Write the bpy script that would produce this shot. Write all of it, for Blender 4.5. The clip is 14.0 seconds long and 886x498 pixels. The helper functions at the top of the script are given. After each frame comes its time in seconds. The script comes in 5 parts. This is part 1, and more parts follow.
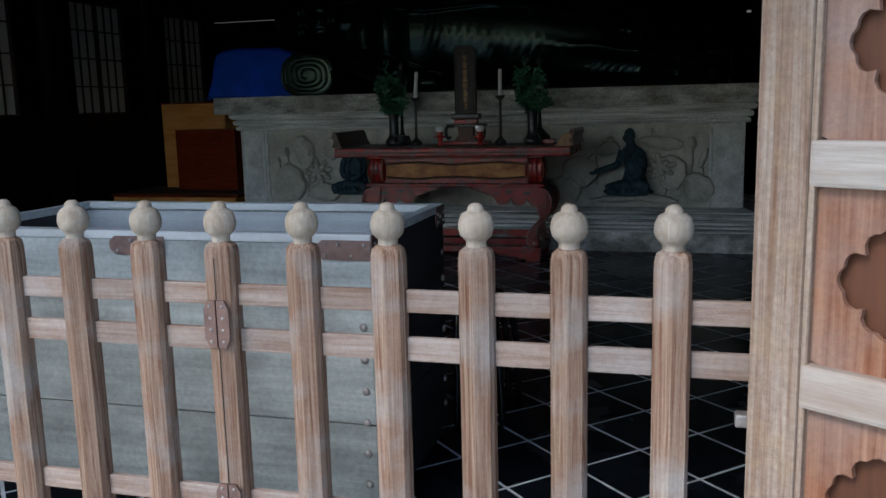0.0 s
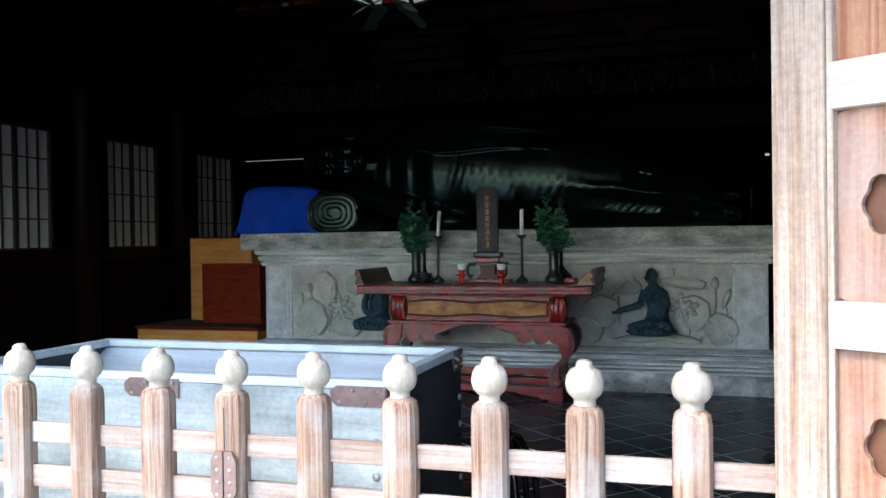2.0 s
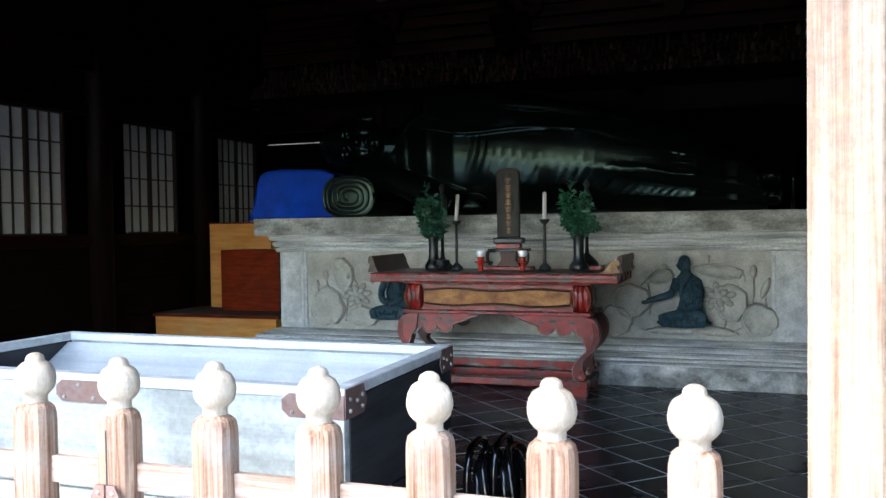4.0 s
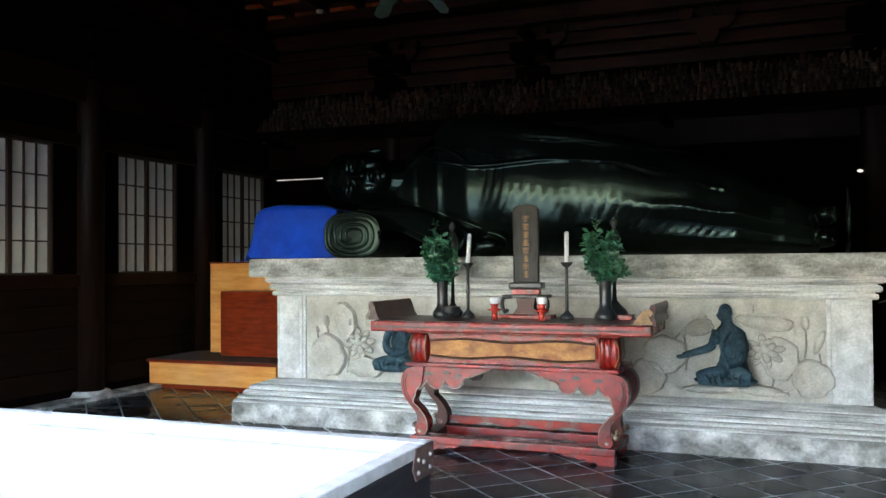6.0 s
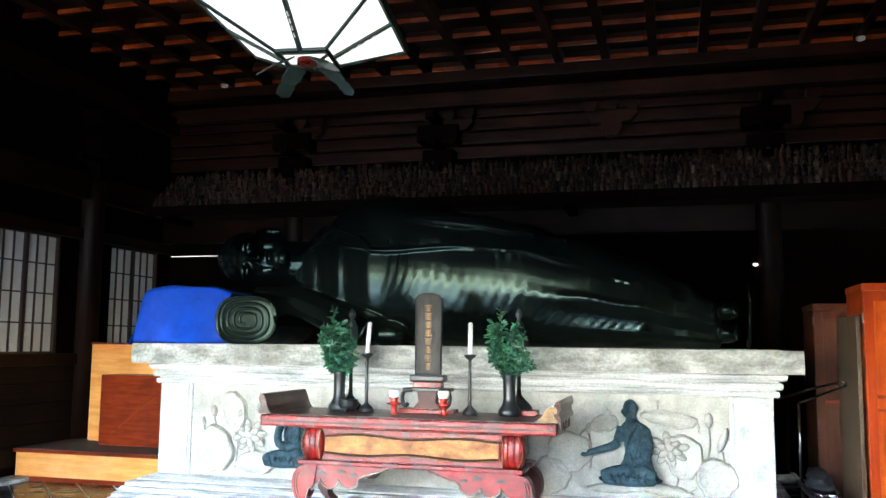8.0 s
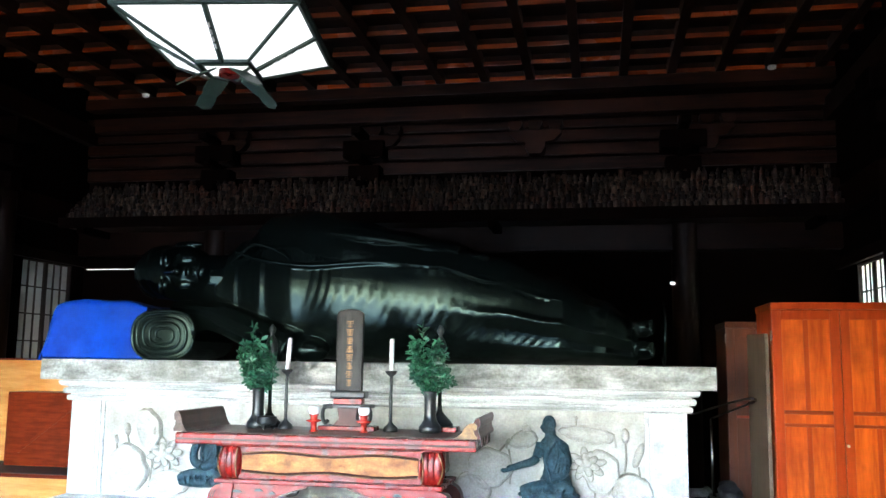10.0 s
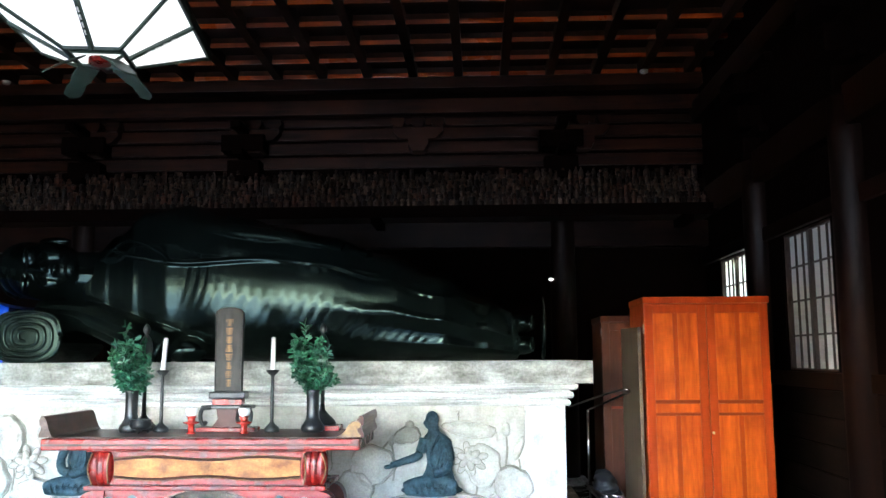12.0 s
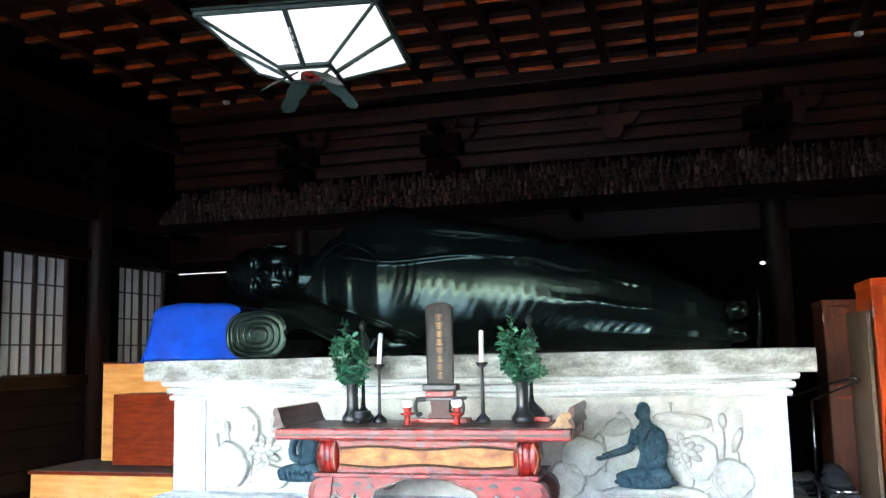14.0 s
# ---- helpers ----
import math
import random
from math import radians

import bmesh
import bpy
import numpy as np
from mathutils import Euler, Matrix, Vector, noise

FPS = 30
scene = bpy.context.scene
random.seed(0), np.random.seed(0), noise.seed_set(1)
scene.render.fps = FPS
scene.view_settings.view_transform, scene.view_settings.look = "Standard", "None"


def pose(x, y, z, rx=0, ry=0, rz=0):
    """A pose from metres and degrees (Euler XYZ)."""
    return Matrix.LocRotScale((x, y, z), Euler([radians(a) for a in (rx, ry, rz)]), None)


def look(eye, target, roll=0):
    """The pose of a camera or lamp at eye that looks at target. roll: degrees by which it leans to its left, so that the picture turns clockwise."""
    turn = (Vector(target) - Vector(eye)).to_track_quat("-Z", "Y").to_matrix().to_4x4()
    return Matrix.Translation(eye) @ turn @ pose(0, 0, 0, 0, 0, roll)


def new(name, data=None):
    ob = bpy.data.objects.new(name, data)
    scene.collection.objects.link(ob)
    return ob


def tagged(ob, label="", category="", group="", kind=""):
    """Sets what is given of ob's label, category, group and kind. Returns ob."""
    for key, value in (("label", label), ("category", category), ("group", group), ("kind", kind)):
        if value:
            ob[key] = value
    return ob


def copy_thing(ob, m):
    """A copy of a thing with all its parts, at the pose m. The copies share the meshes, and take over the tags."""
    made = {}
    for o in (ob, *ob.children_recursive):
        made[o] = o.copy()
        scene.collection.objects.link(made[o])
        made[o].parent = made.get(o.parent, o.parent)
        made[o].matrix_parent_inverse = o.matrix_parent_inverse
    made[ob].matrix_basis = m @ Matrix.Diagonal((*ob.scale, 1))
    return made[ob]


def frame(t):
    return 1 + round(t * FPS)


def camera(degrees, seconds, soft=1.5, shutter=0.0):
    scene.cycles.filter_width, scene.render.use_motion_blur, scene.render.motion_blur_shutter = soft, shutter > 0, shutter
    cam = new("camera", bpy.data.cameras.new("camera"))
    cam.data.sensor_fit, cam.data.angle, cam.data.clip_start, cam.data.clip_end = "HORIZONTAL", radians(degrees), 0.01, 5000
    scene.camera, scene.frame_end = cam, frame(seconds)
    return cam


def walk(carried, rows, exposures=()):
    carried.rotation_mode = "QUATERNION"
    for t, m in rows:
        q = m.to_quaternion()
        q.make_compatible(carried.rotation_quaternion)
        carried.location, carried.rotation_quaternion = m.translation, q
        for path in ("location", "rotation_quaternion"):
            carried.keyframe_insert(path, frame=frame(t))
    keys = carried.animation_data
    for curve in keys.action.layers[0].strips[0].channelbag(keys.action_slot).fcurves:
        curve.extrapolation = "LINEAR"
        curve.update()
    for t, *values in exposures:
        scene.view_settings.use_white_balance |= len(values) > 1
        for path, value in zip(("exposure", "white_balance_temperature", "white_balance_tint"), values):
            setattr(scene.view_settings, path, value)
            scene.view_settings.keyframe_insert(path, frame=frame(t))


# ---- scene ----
cam = camera(54.8, 14.0)
PATH = [
    (0, (0.573, 0.381, 1.294), (0.035, 2.278, 0.961), -1.4),
    (0.5, (0.573, 0.366, 1.303), (0.027, 2.276, 1.087), -0.8),
    (1, (0.573, 0.387, 1.319), (0.006, 2.301, 1.188), -1.1),
    (1.5, (0.575, 0.391, 1.326), (-0.014, 2.301, 1.288), -0.5),
    (2, (0.589, 0.4, 1.331), (-0.004, 2.31, 1.308), -0.8),
    (2.2, (0.594, 0.405, 1.33), (-0.003, 2.314, 1.318), -0.5),
    (4.3, (0.633, 0.978, 1.317), (-0.085, 2.843, 1.261), -0.8),
    (4.5, (0.634, 1.076, 1.317), (-0.125, 2.926, 1.278), -0.6),
    (5, (0.639, 1.215, 1.318), (-0.185, 3.037, 1.294), -2.2),
    (5.5, (0.538, 1.413, 1.35), (-0.293, 3.232, 1.358), -1.2),
    (6, (0.487, 1.574, 1.347), (-0.247, 3.434, 1.384), -0.4),
    (6.5, (0.49, 1.683, 1.381), (-0.174, 3.567, 1.472), 0.1),
    (7, (0.462, 1.754, 1.403), (-0.171, 3.646, 1.539), 0.1),
    (7.5, (0.433, 1.802, 1.431), (-0.091, 3.725, 1.602), 0.2),
    (7.7, (0.429, 1.816, 1.439), (-0.094, 3.737, 1.634), 0.5),
    (9.8, (0.466, 1.814, 1.436), (0.071, 3.758, 1.694), 0.7),
    (10, (0.466, 1.818, 1.439), (0.11, 3.769, 1.696), 0.7),
    (10.5, (0.495, 1.823, 1.439), (0.243, 3.791, 1.694), 0.7),
    (11, (0.492, 1.823, 1.437), (0.364, 3.803, 1.69), 0.7),
    (11.5, (0.476, 1.831, 1.437), (0.413, 3.814, 1.689), 0.4),
    (12, (0.454, 1.826, 1.438), (0.372, 3.808, 1.689), -0.3),
    (12.5, (0.435, 1.821, 1.437), (0.249, 3.797, 1.686), -0.7),
    (13, (0.431, 1.821, 1.44), (0.135, 3.784, 1.686), -0.7),
    (13.5, (0.415, 1.808, 1.433), (0.013, 3.752, 1.677), -0.9),
    (14, (0.411, 1.791, 1.439), (-0.119, 3.704, 1.677), -1.3),
]
EXPOSURES = [(0, 1.05, 6200, 8), (0.5, 1.55, 6150, 8), (1, 2.05, 6100, 8), (1.5, 2.6, 6050, 7), (2.2, 2.8, 6050, 7), (4.3, 3.4, 6350, 8), (5, 3.72, 6500, 9), (6, 4.4, 6850, 10),
             (6.5, 4.7, 6900, 10), (7, 5.05, 6800, 10), (7.5, 5.35, 6600, 10), (10, 5.5, 6150, 10), (11, 5.5, 6100, 10), (14, 5.55, 6100, 10)]
walk(cam, [(t, look(eye, target, roll)) for t, eye, target, roll in PATH], EXPOSURES)

# ---- light ----
world = bpy.data.worlds.new("sky")
scene.world = world
world.use_nodes = True
wn = world.node_tree.nodes
sky = wn.new("ShaderNodeTexSky")
sky.sky_type, sky.sun_disc = "NISHITA", False
sky.sun_elevation, sky.sun_rotation = radians(48), radians(215)
wn["Background"].inputs[1].default_value = 0.15
world.node_tree.links.new(sky.outputs[0], wn["Background"].inputs[0])
sun = new("sun", bpy.data.lights.new("sun", "SUN"))
sun.data.energy, sun.data.angle, sun.data.color = 1.5, radians(20), (1.0, 0.96, 0.9)
sun.matrix_world = look((-6.9, -9.8, 13.3), (0, 0, 0))

# ---- materials ----
M = {}


def material(name, a, b, scale=6.0, stretch=(1, 1, 1), rough=0.6, bump=0.15, metal=0.0, stain=None, stain_scale=1.5,
             stain_amount=0.5, random_tone=0.0, spec=0.5, coat=0.0, island=False, fine=8.0, contrast=0.16, grit=0.0, grit_scale=90.0, warp=0.0):
    """Two colours mixed by stretched noise, a stain colour at a larger scale, a fine bump, and a tone of its own for each piece."""
    m = bpy.data.materials.new(name)
    m.use_nodes = True
    n, l = m.node_tree.nodes, m.node_tree.links.new
    bsdf = n["Principled BSDF"]
    co = n.new("ShaderNodeTexCoord")
    info = n.new("ShaderNodeObjectInfo")
    add = n.new("ShaderNodeVectorMath")
    add.operation = "MULTIPLY_ADD"
    l(info.outputs["Random"], add.inputs[0])
    add.inputs[1].default_value = (7.3, 5.1, 9.7)
    l(co.outputs["Object"], add.inputs[2])
    mp = n.new("ShaderNodeMapping")
    mp.inputs["Scale"].default_value = [s * scale for s in stretch]
    l(add.outputs[0], mp.inputs[0])
    nz = n.new("ShaderNodeTexNoise")
    nz.inputs["Scale"].default_value, nz.inputs["Detail"].default_value, nz.inputs["Roughness"].default_value = 1.0, fine, 0.65
    nz.inputs["Distortion"].default_value = warp
    l(mp.outputs[0], nz.inputs[0])
    ramp = n.new("ShaderNodeValToRGB")
    ramp.color_ramp.elements[0].position, ramp.color_ramp.elements[1].position = 0.5 - contrast, 0.5 + contrast
    ramp.color_ramp.elements[0].color, ramp.color_ramp.elements[1].color = (*a, 1), (*b, 1)
    l(nz.outputs[0], ramp.inputs[0])
    out = ramp.outputs[0]
    n2 = n.new("ShaderNodeTexNoise")
    n2.inputs["Scale"].default_value, n2.inputs["Detail"].default_value = stain_scale, 6.0
    l(add.outputs[0], n2.inputs[0])
    if stain:
        r2 = n.new("ShaderNodeValToRGB")
        r2.color_ramp.elements[0].position, r2.color_ramp.elements[1].position = 0.48, 0.68
        r2.color_ramp.elements[0].color, r2.color_ramp.elements[1].color = (0, 0, 0, 1), (stain_amount,) * 3 + (1,)
        l(n2.outputs[0], r2.inputs[0])
        mx = n.new("ShaderNodeMix")
        mx.data_type = "RGBA"
        l(r2.outputs[0], mx.inputs["Factor"])
        l(out, mx.inputs["A"])
        mx.inputs["B"].default_value = (*stain, 1)
        out = mx.outputs["Result"]
    if grit:
        n3 = n.new("ShaderNodeTexNoise")
        n3.inputs["Scale"].default_value, n3.inputs["Detail"].default_value, n3.inputs["Roughness"].default_value = grit_scale, 5.0, 0.7
        l(add.outputs[0], n3.inputs[0])
        gr = n.new("ShaderNodeMapRange")
        gr.inputs["From Min"].default_value, gr.inputs["From Max"].default_value = 0.3, 0.7
        gr.inputs["To Min"].default_value, gr.inputs["To Max"].default_value = 1 - grit, 1 + grit * 0.6
        l(n3.outputs[0], gr.inputs["Value"])
        gh = n.new("ShaderNodeHueSaturation")
        l(gr.outputs[0], gh.inputs["Value"])
        l(out, gh.inputs["Color"])
        out = gh.outputs[0]
    if random_tone:
        hsv = n.new("ShaderNodeHueSaturation")
        rng = n.new("ShaderNodeMapRange")
        rng.inputs["To Min"].default_value, rng.inputs["To Max"].default_value = 1 - random_tone, 1 + random_tone
        if island:
            geo = n.new("ShaderNodeNewGeometry")
            l(geo.outputs["Random Per Island"], rng.inputs["Value"])
        else:
            l(info.outputs["Random"], rng.inputs["Value"])
        l(rng.outputs[0], hsv.inputs["Value"])
        l(out, hsv.inputs["Color"])
        out = hsv.outputs[0]
    l(out, bsdf.inputs["Base Color"])
    rr = n.new("ShaderNodeMapRange")
    rr.inputs["To Min"].default_value, rr.inputs["To Max"].default_value = max(rough - 0.12, 0.02), min(rough + 0.12, 1)
    l(n2.outputs[0], rr.inputs["Value"])
    l(rr.outputs[0], bsdf.inputs["Roughness"])
    bsdf.inputs["Metallic"].default_value = metal
    bsdf.inputs["Specular IOR Level"].default_value = spec
    bsdf.inputs["Coat Weight"].default_value = coat
    if bump:
        bp = n.new("ShaderNodeBump")
        bp.inputs["Strength"].default_value, bp.inputs["Distance"].default_value = bump, 0.01
        l(nz.outputs[0], bp.inputs["Height"])
        if grit:
            b3 = n.new("ShaderNodeBump")
            b3.inputs["Strength"].default_value, b3.inputs["Distance"].default_value = min(1.0, grit * 2.2), 0.006
            l(n3.outputs[0], b3.inputs["Height"])
            l(bp.outputs[0], b3.inputs["Normal"])
            bp = b3
        l(bp.outputs[0], bsdf.inputs["Normal"])
    M[name] = m
    return m


material("weathered_wood", (0.125, 0.042, 0.017), (0.41, 0.295, 0.22), 1.0, (62, 62, 1.6), 0.72, 0.3, stain=(0.37, 0.36, 0.345), stain_scale=7, stain_amount=0.6, random_tone=0.14, spec=0.3, contrast=0.2, grit=0.14, grit_scale=120, warp=2.6)
material("weathered_rail", (0.24, 0.15, 0.11), (0.4, 0.32, 0.275), 1.0, (3, 70, 70), 0.78, 0.4, stain=(0.38, 0.345, 0.325), stain_scale=6, stain_amount=0.6, random_tone=0.12, spec=0.25, grit=0.15, grit_scale=90)
material("finial_wood", (0.35, 0.285, 0.22), (0.49, 0.425, 0.35), 1.0, (70, 70, 9), 0.72, 0.3, stain=(0.27, 0.19, 0.12), stain_scale=14, stain_amount=0.45, random_tone=0.1, grit=0.12, warp=1.0)
material("door_frame_wood", (0.22, 0.125, 0.08), (0.44, 0.355, 0.29), 1.0, (90, 90, 2.0), 0.78, 0.6, stain=(0.4, 0.28, 0.17), stain_scale=22, stain_amount=0.3, grit=0.22, grit_scale=80, spec=0.25, warp=0.6)
material("door_rail_wood", (0.32, 0.26, 0.22), (0.5, 0.46, 0.42), 1.0, (3, 3, 40), 0.75, 0.35, stain=(0.34, 0.24, 0.18), stain_scale=5)
material("door_panel_wood", (0.19, 0.065, 0.03), (0.4, 0.21, 0.13), 1.0, (40, 40, 1.4), 0.72, 0.35, stain=(0.3, 0.25, 0.23), stain_scale=3, stain_amount=0.65, spec=0.25, grit=0.15, warp=0.8)
material("box_wood", (0.29, 0.305, 0.283), (0.53, 0.55, 0.515), 1.0, (1.1, 16, 16), 0.78, 0.35, stain=(0.17, 0.175, 0.16), stain_scale=3.2, stain_amount=0.55, random_tone=0.18, grit=0.2, grit_scale=60, spec=0.25)
material("box_inside_wood", (0.5, 0.5, 0.485), (0.66, 0.66, 0.645), 1.0, (1.5, 22, 22), 0.75, 0.3, stain=(0.42, 0.43, 0.42), stain_scale=4, grit=0.1, spec=0.25)
# Near-black copy of the box wood: shade on sides and plinth is painted in.
material("box_shade_wood", (0.018, 0.018, 0.02), (0.05, 0.05, 0.054), 1.0, (20, 2.2, 20), 0.6, 0.3, stain=(0.014, 0.014, 0.015), stain_scale=3, spec=0.3)
material("rust_plate", (0.15, 0.09, 0.075), (0.26, 0.17, 0.15), 40, (1, 1, 1), 0.6, 0.3, metal=0.3, stain=(0.2, 0.1, 0.06), stain_scale=20)
material("rivet_metal", (0.3, 0.26, 0.24), (0.5, 0.46, 0.43), 60, (1, 1, 1), 0.45, 0.1, metal=0.7)
material("tile", (0.003, 0.0045, 0.008), (0.008, 0.011, 0.018), 5, (1, 1, 1), 0.26, 0.06, stain=(0.016, 0.022, 0.03), stain_scale=2.5, stain_amount=0.4, random_tone=0.35, spec=0.12)
material("grout", (0.56, 0.61, 0.65), (0.74, 0.78, 0.8), 20, (1, 1, 1), 0.85, 0.1, stain=(0.22, 0.23, 0.24), stain_scale=2)
material("stone", (0.5, 0.503, 0.487), (0.74, 0.74, 0.72), 10, (0.9, 1, 0.8), 0.88, 0.45, stain=(0.33, 0.33, 0.31), stain_scale=4.5, stain_amount=0.6, grit=0.22, grit_scale=60, spec=0.25)
material("stone_moulding", (0.24, 0.243, 0.23), (0.8, 0.8, 0.78), 6, (0.35, 1, 6.0), 0.88, 0.6, stain=(0.7, 0.7, 0.68), stain_scale=2.2, stain_amount=0.5, grit=0.28, grit_scale=55, spec=0.25, contrast=0.17)
material("stone_slab", (0.17, 0.17, 0.15), (0.66, 0.66, 0.62), 9, (0.5, 1, 1.4), 0.9, 1.0, stain=(0.18, 0.18, 0.155), stain_scale=3.0, stain_amount=0.65, grit=0.38, grit_scale=45, contrast=0.2, spec=0.25)
material("stone_base", (0.14, 0.14, 0.13), (0.4, 0.4, 0.38), 9, (0.6, 1, 1.0), 0.88, 0.7, stain=(0.8, 0.795, 0.77), stain_scale=4.5, stain_amount=0.9, grit=0.3, grit_scale=50, spec=0.25)
material("stone_relief", (0.4, 0.38, 0.33), (0.55, 0.53, 0.475), 9, (1, 1, 1), 0.88, 0.3, stain=(0.3, 0.282, 0.24), stain_scale=2.6, stain_amount=0.6, grit=0.18, grit_scale=70, spec=0.25)
material("stone_leaf", (0.4, 0.38, 0.33), (0.56, 0.54, 0.48), 14, (1, 1, 1), 0.88, 0.3, stain=(0.27, 0.25, 0.205), stain_scale=7, grit=0.22, grit_scale=70, spec=0.25)
# Groove dirt of the relief, with the carving's own shadows painted into it.
material("groove_dirt_shade", (0.17, 0.158, 0.13), (0.3, 0.283, 0.242), 20, (1, 1, 1), 0.9, 0.2, spec=0.2)
material("blue_stone", (0.014, 0.036, 0.05), (0.036, 0.078, 0.1), 10, (1, 1, 1), 0.75, 0.4, stain=(0.07, 0.1, 0.11), stain_scale=7, stain_amount=0.5, grit=0.35, grit_scale=40, spec=0.25)
material("bronze", (0.01, 0.018, 0.0165), (0.024, 0.039, 0.036), 5, (1, 1, 1), 0.2, 0.05, metal=0.85, stain=(0.032, 0.05, 0.045), stain_scale=2, spec=0.1)
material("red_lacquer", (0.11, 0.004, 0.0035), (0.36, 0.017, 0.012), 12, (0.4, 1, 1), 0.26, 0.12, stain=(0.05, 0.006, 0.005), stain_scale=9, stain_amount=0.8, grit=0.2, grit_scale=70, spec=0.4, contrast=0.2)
# Dark lacquer; also paints the shade on the table's rear and inner parts.
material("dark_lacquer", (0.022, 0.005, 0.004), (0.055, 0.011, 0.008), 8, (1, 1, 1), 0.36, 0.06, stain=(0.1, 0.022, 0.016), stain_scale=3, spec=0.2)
material("worn_edge", (0.2, 0.11, 0.08), (0.38, 0.28, 0.22), 30, (1, 1, 1), 0.6, 0.2, stain=(0.1, 0.035, 0.025), stain_scale=12)
material("gilt", (0.09, 0.04, 0.012), (0.27, 0.14, 0.04), 25, (1, 1, 1), 0.45, 0.3, metal=0.2, stain=(0.05, 0.022, 0.014), stain_scale=16, stain_amount=0.85)
material("dark_worn", (0.05, 0.025, 0.018), (0.13, 0.08, 0.06), 30, (1, 1, 1), 0.55, 0.25, stain=(0.03, 0.01, 0.008), stain_scale=10)
material("gilt_panel", (0.24, 0.075, 0.018), (0.52, 0.24, 0.065), 1.0, (5, 30, 12), 0.45, 0.25, stain=(0.13, 0.04, 0.016), stain_scale=11, stain_amount=0.75, grit=0.3, grit_scale=70, spec=0.3)
material("black_iron", (0.008, 0.009, 0.01), (0.02, 0.022, 0.025), 14, (1, 1, 1), 0.35, 0.1)
material("black_gloss", (0.004, 0.004, 0.005), (0.008, 0.008, 0.009), 10, (1, 1, 1), 0.12, 0.0, coat=0.5)
material("tablet_black", (0.012, 0.012, 0.012), (0.032, 0.031, 0.029), 1.0, (30, 30, 4), 0.55, 0.2, stain=(0.05, 0.048, 0.044), stain_scale=5, spec=0.25)
material("white_wax", (0.78, 0.77, 0.74), (0.84, 0.83, 0.8), 10, (1, 1, 1), 0.4, 0.0)
material("porcelain", (0.78, 0.8, 0.82), (0.85, 0.86, 0.87), 10, (1, 1, 1), 0.15, 0.0)
material("red_cup", (0.35, 0.02, 0.015), (0.45, 0.035, 0.025), 10, (1, 1, 1), 0.2, 0.0, coat=0.4)
material("leaf", (0.015, 0.075, 0.04), (0.04, 0.15, 0.075), 30, (1, 1, 1), 0.35, 0.1, stain=(0.02, 0.1, 0.09), stain_scale=14, random_tone=0.45, island=True)
material("tarp", (0.002, 0.042, 0.38), (0.003, 0.075, 0.58), 6, (1, 1, 1), 0.45, 0.15, stain=(0.002, 0.028, 0.25), stain_scale=3, spec=0.2)
material("pale_wood", (0.68, 0.27, 0.06), (0.84, 0.41, 0.12), 1.0, (3, 25, 25), 0.4, 0.1, stain=(0.8, 0.46, 0.2), stain_scale=2, spec=0.3)
material("red_wood", (0.15, 0.016, 0.004), (0.26, 0.036, 0.008), 1.0, (3, 25, 25), 0.4, 0.1, stain=(0.07, 0.01, 0.005), stain_scale=3, spec=0.2)
material("carpet_brown", (0.07, 0.05, 0.045), (0.11, 0.085, 0.075), 60, (1, 1, 1), 0.7, 0.3)
material("orange_wood", (0.34, 0.042, 0.002), (0.64, 0.115, 0.006), 1.0, (22, 22, 2.2), 0.4, 0.12, stain=(0.28, 0.035, 0.003), stain_scale=6, stain_amount=0.6, spec=0.2)
material("orange_frame", (0.28, 0.028, 0.0015), (0.4, 0.048, 0.003), 1.0, (20, 20, 1.6), 0.42, 0.1, stain=(0.24, 0.03, 0.003), stain_scale=4, spec=0.2)
# Hall timber set far below real wood tones: the gloom is in the colour.
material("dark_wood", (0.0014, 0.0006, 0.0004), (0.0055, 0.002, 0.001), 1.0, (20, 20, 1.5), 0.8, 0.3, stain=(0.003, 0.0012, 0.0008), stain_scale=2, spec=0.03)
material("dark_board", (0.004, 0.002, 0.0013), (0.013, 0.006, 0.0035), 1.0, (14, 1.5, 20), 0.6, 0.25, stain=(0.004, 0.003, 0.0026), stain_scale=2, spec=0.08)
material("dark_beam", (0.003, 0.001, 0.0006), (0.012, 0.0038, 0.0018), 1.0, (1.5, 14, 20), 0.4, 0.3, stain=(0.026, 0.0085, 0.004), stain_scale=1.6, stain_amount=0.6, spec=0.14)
# Ceiling: light on the batten edges is painted orange, shade elsewhere painted dark.
material("lit_edge_wood", (0.16, 0.022, 0.004), (0.5, 0.09, 0.014), 1.0, (2, 20, 20), 0.28, 0.3, stain=(0.018, 0.004, 0.002), stain_scale=1.0, stain_amount=0.85, spec=0.7)
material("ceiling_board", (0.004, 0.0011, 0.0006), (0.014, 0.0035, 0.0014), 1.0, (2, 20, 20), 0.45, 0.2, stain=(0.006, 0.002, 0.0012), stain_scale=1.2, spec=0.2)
material("shaded_joist", (0.006, 0.002, 0.0012), (0.03, 0.008, 0.003), 1.0, (20, 2, 20), 0.45, 0.3, stain=(0.012, 0.004, 0.002), stain_scale=1.5, spec=0.25)
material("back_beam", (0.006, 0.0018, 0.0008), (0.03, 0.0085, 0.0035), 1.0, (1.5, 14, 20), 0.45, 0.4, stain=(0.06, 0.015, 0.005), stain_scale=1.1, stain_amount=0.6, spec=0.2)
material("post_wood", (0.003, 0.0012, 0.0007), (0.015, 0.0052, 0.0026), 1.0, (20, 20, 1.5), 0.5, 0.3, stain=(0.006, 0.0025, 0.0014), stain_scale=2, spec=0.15)
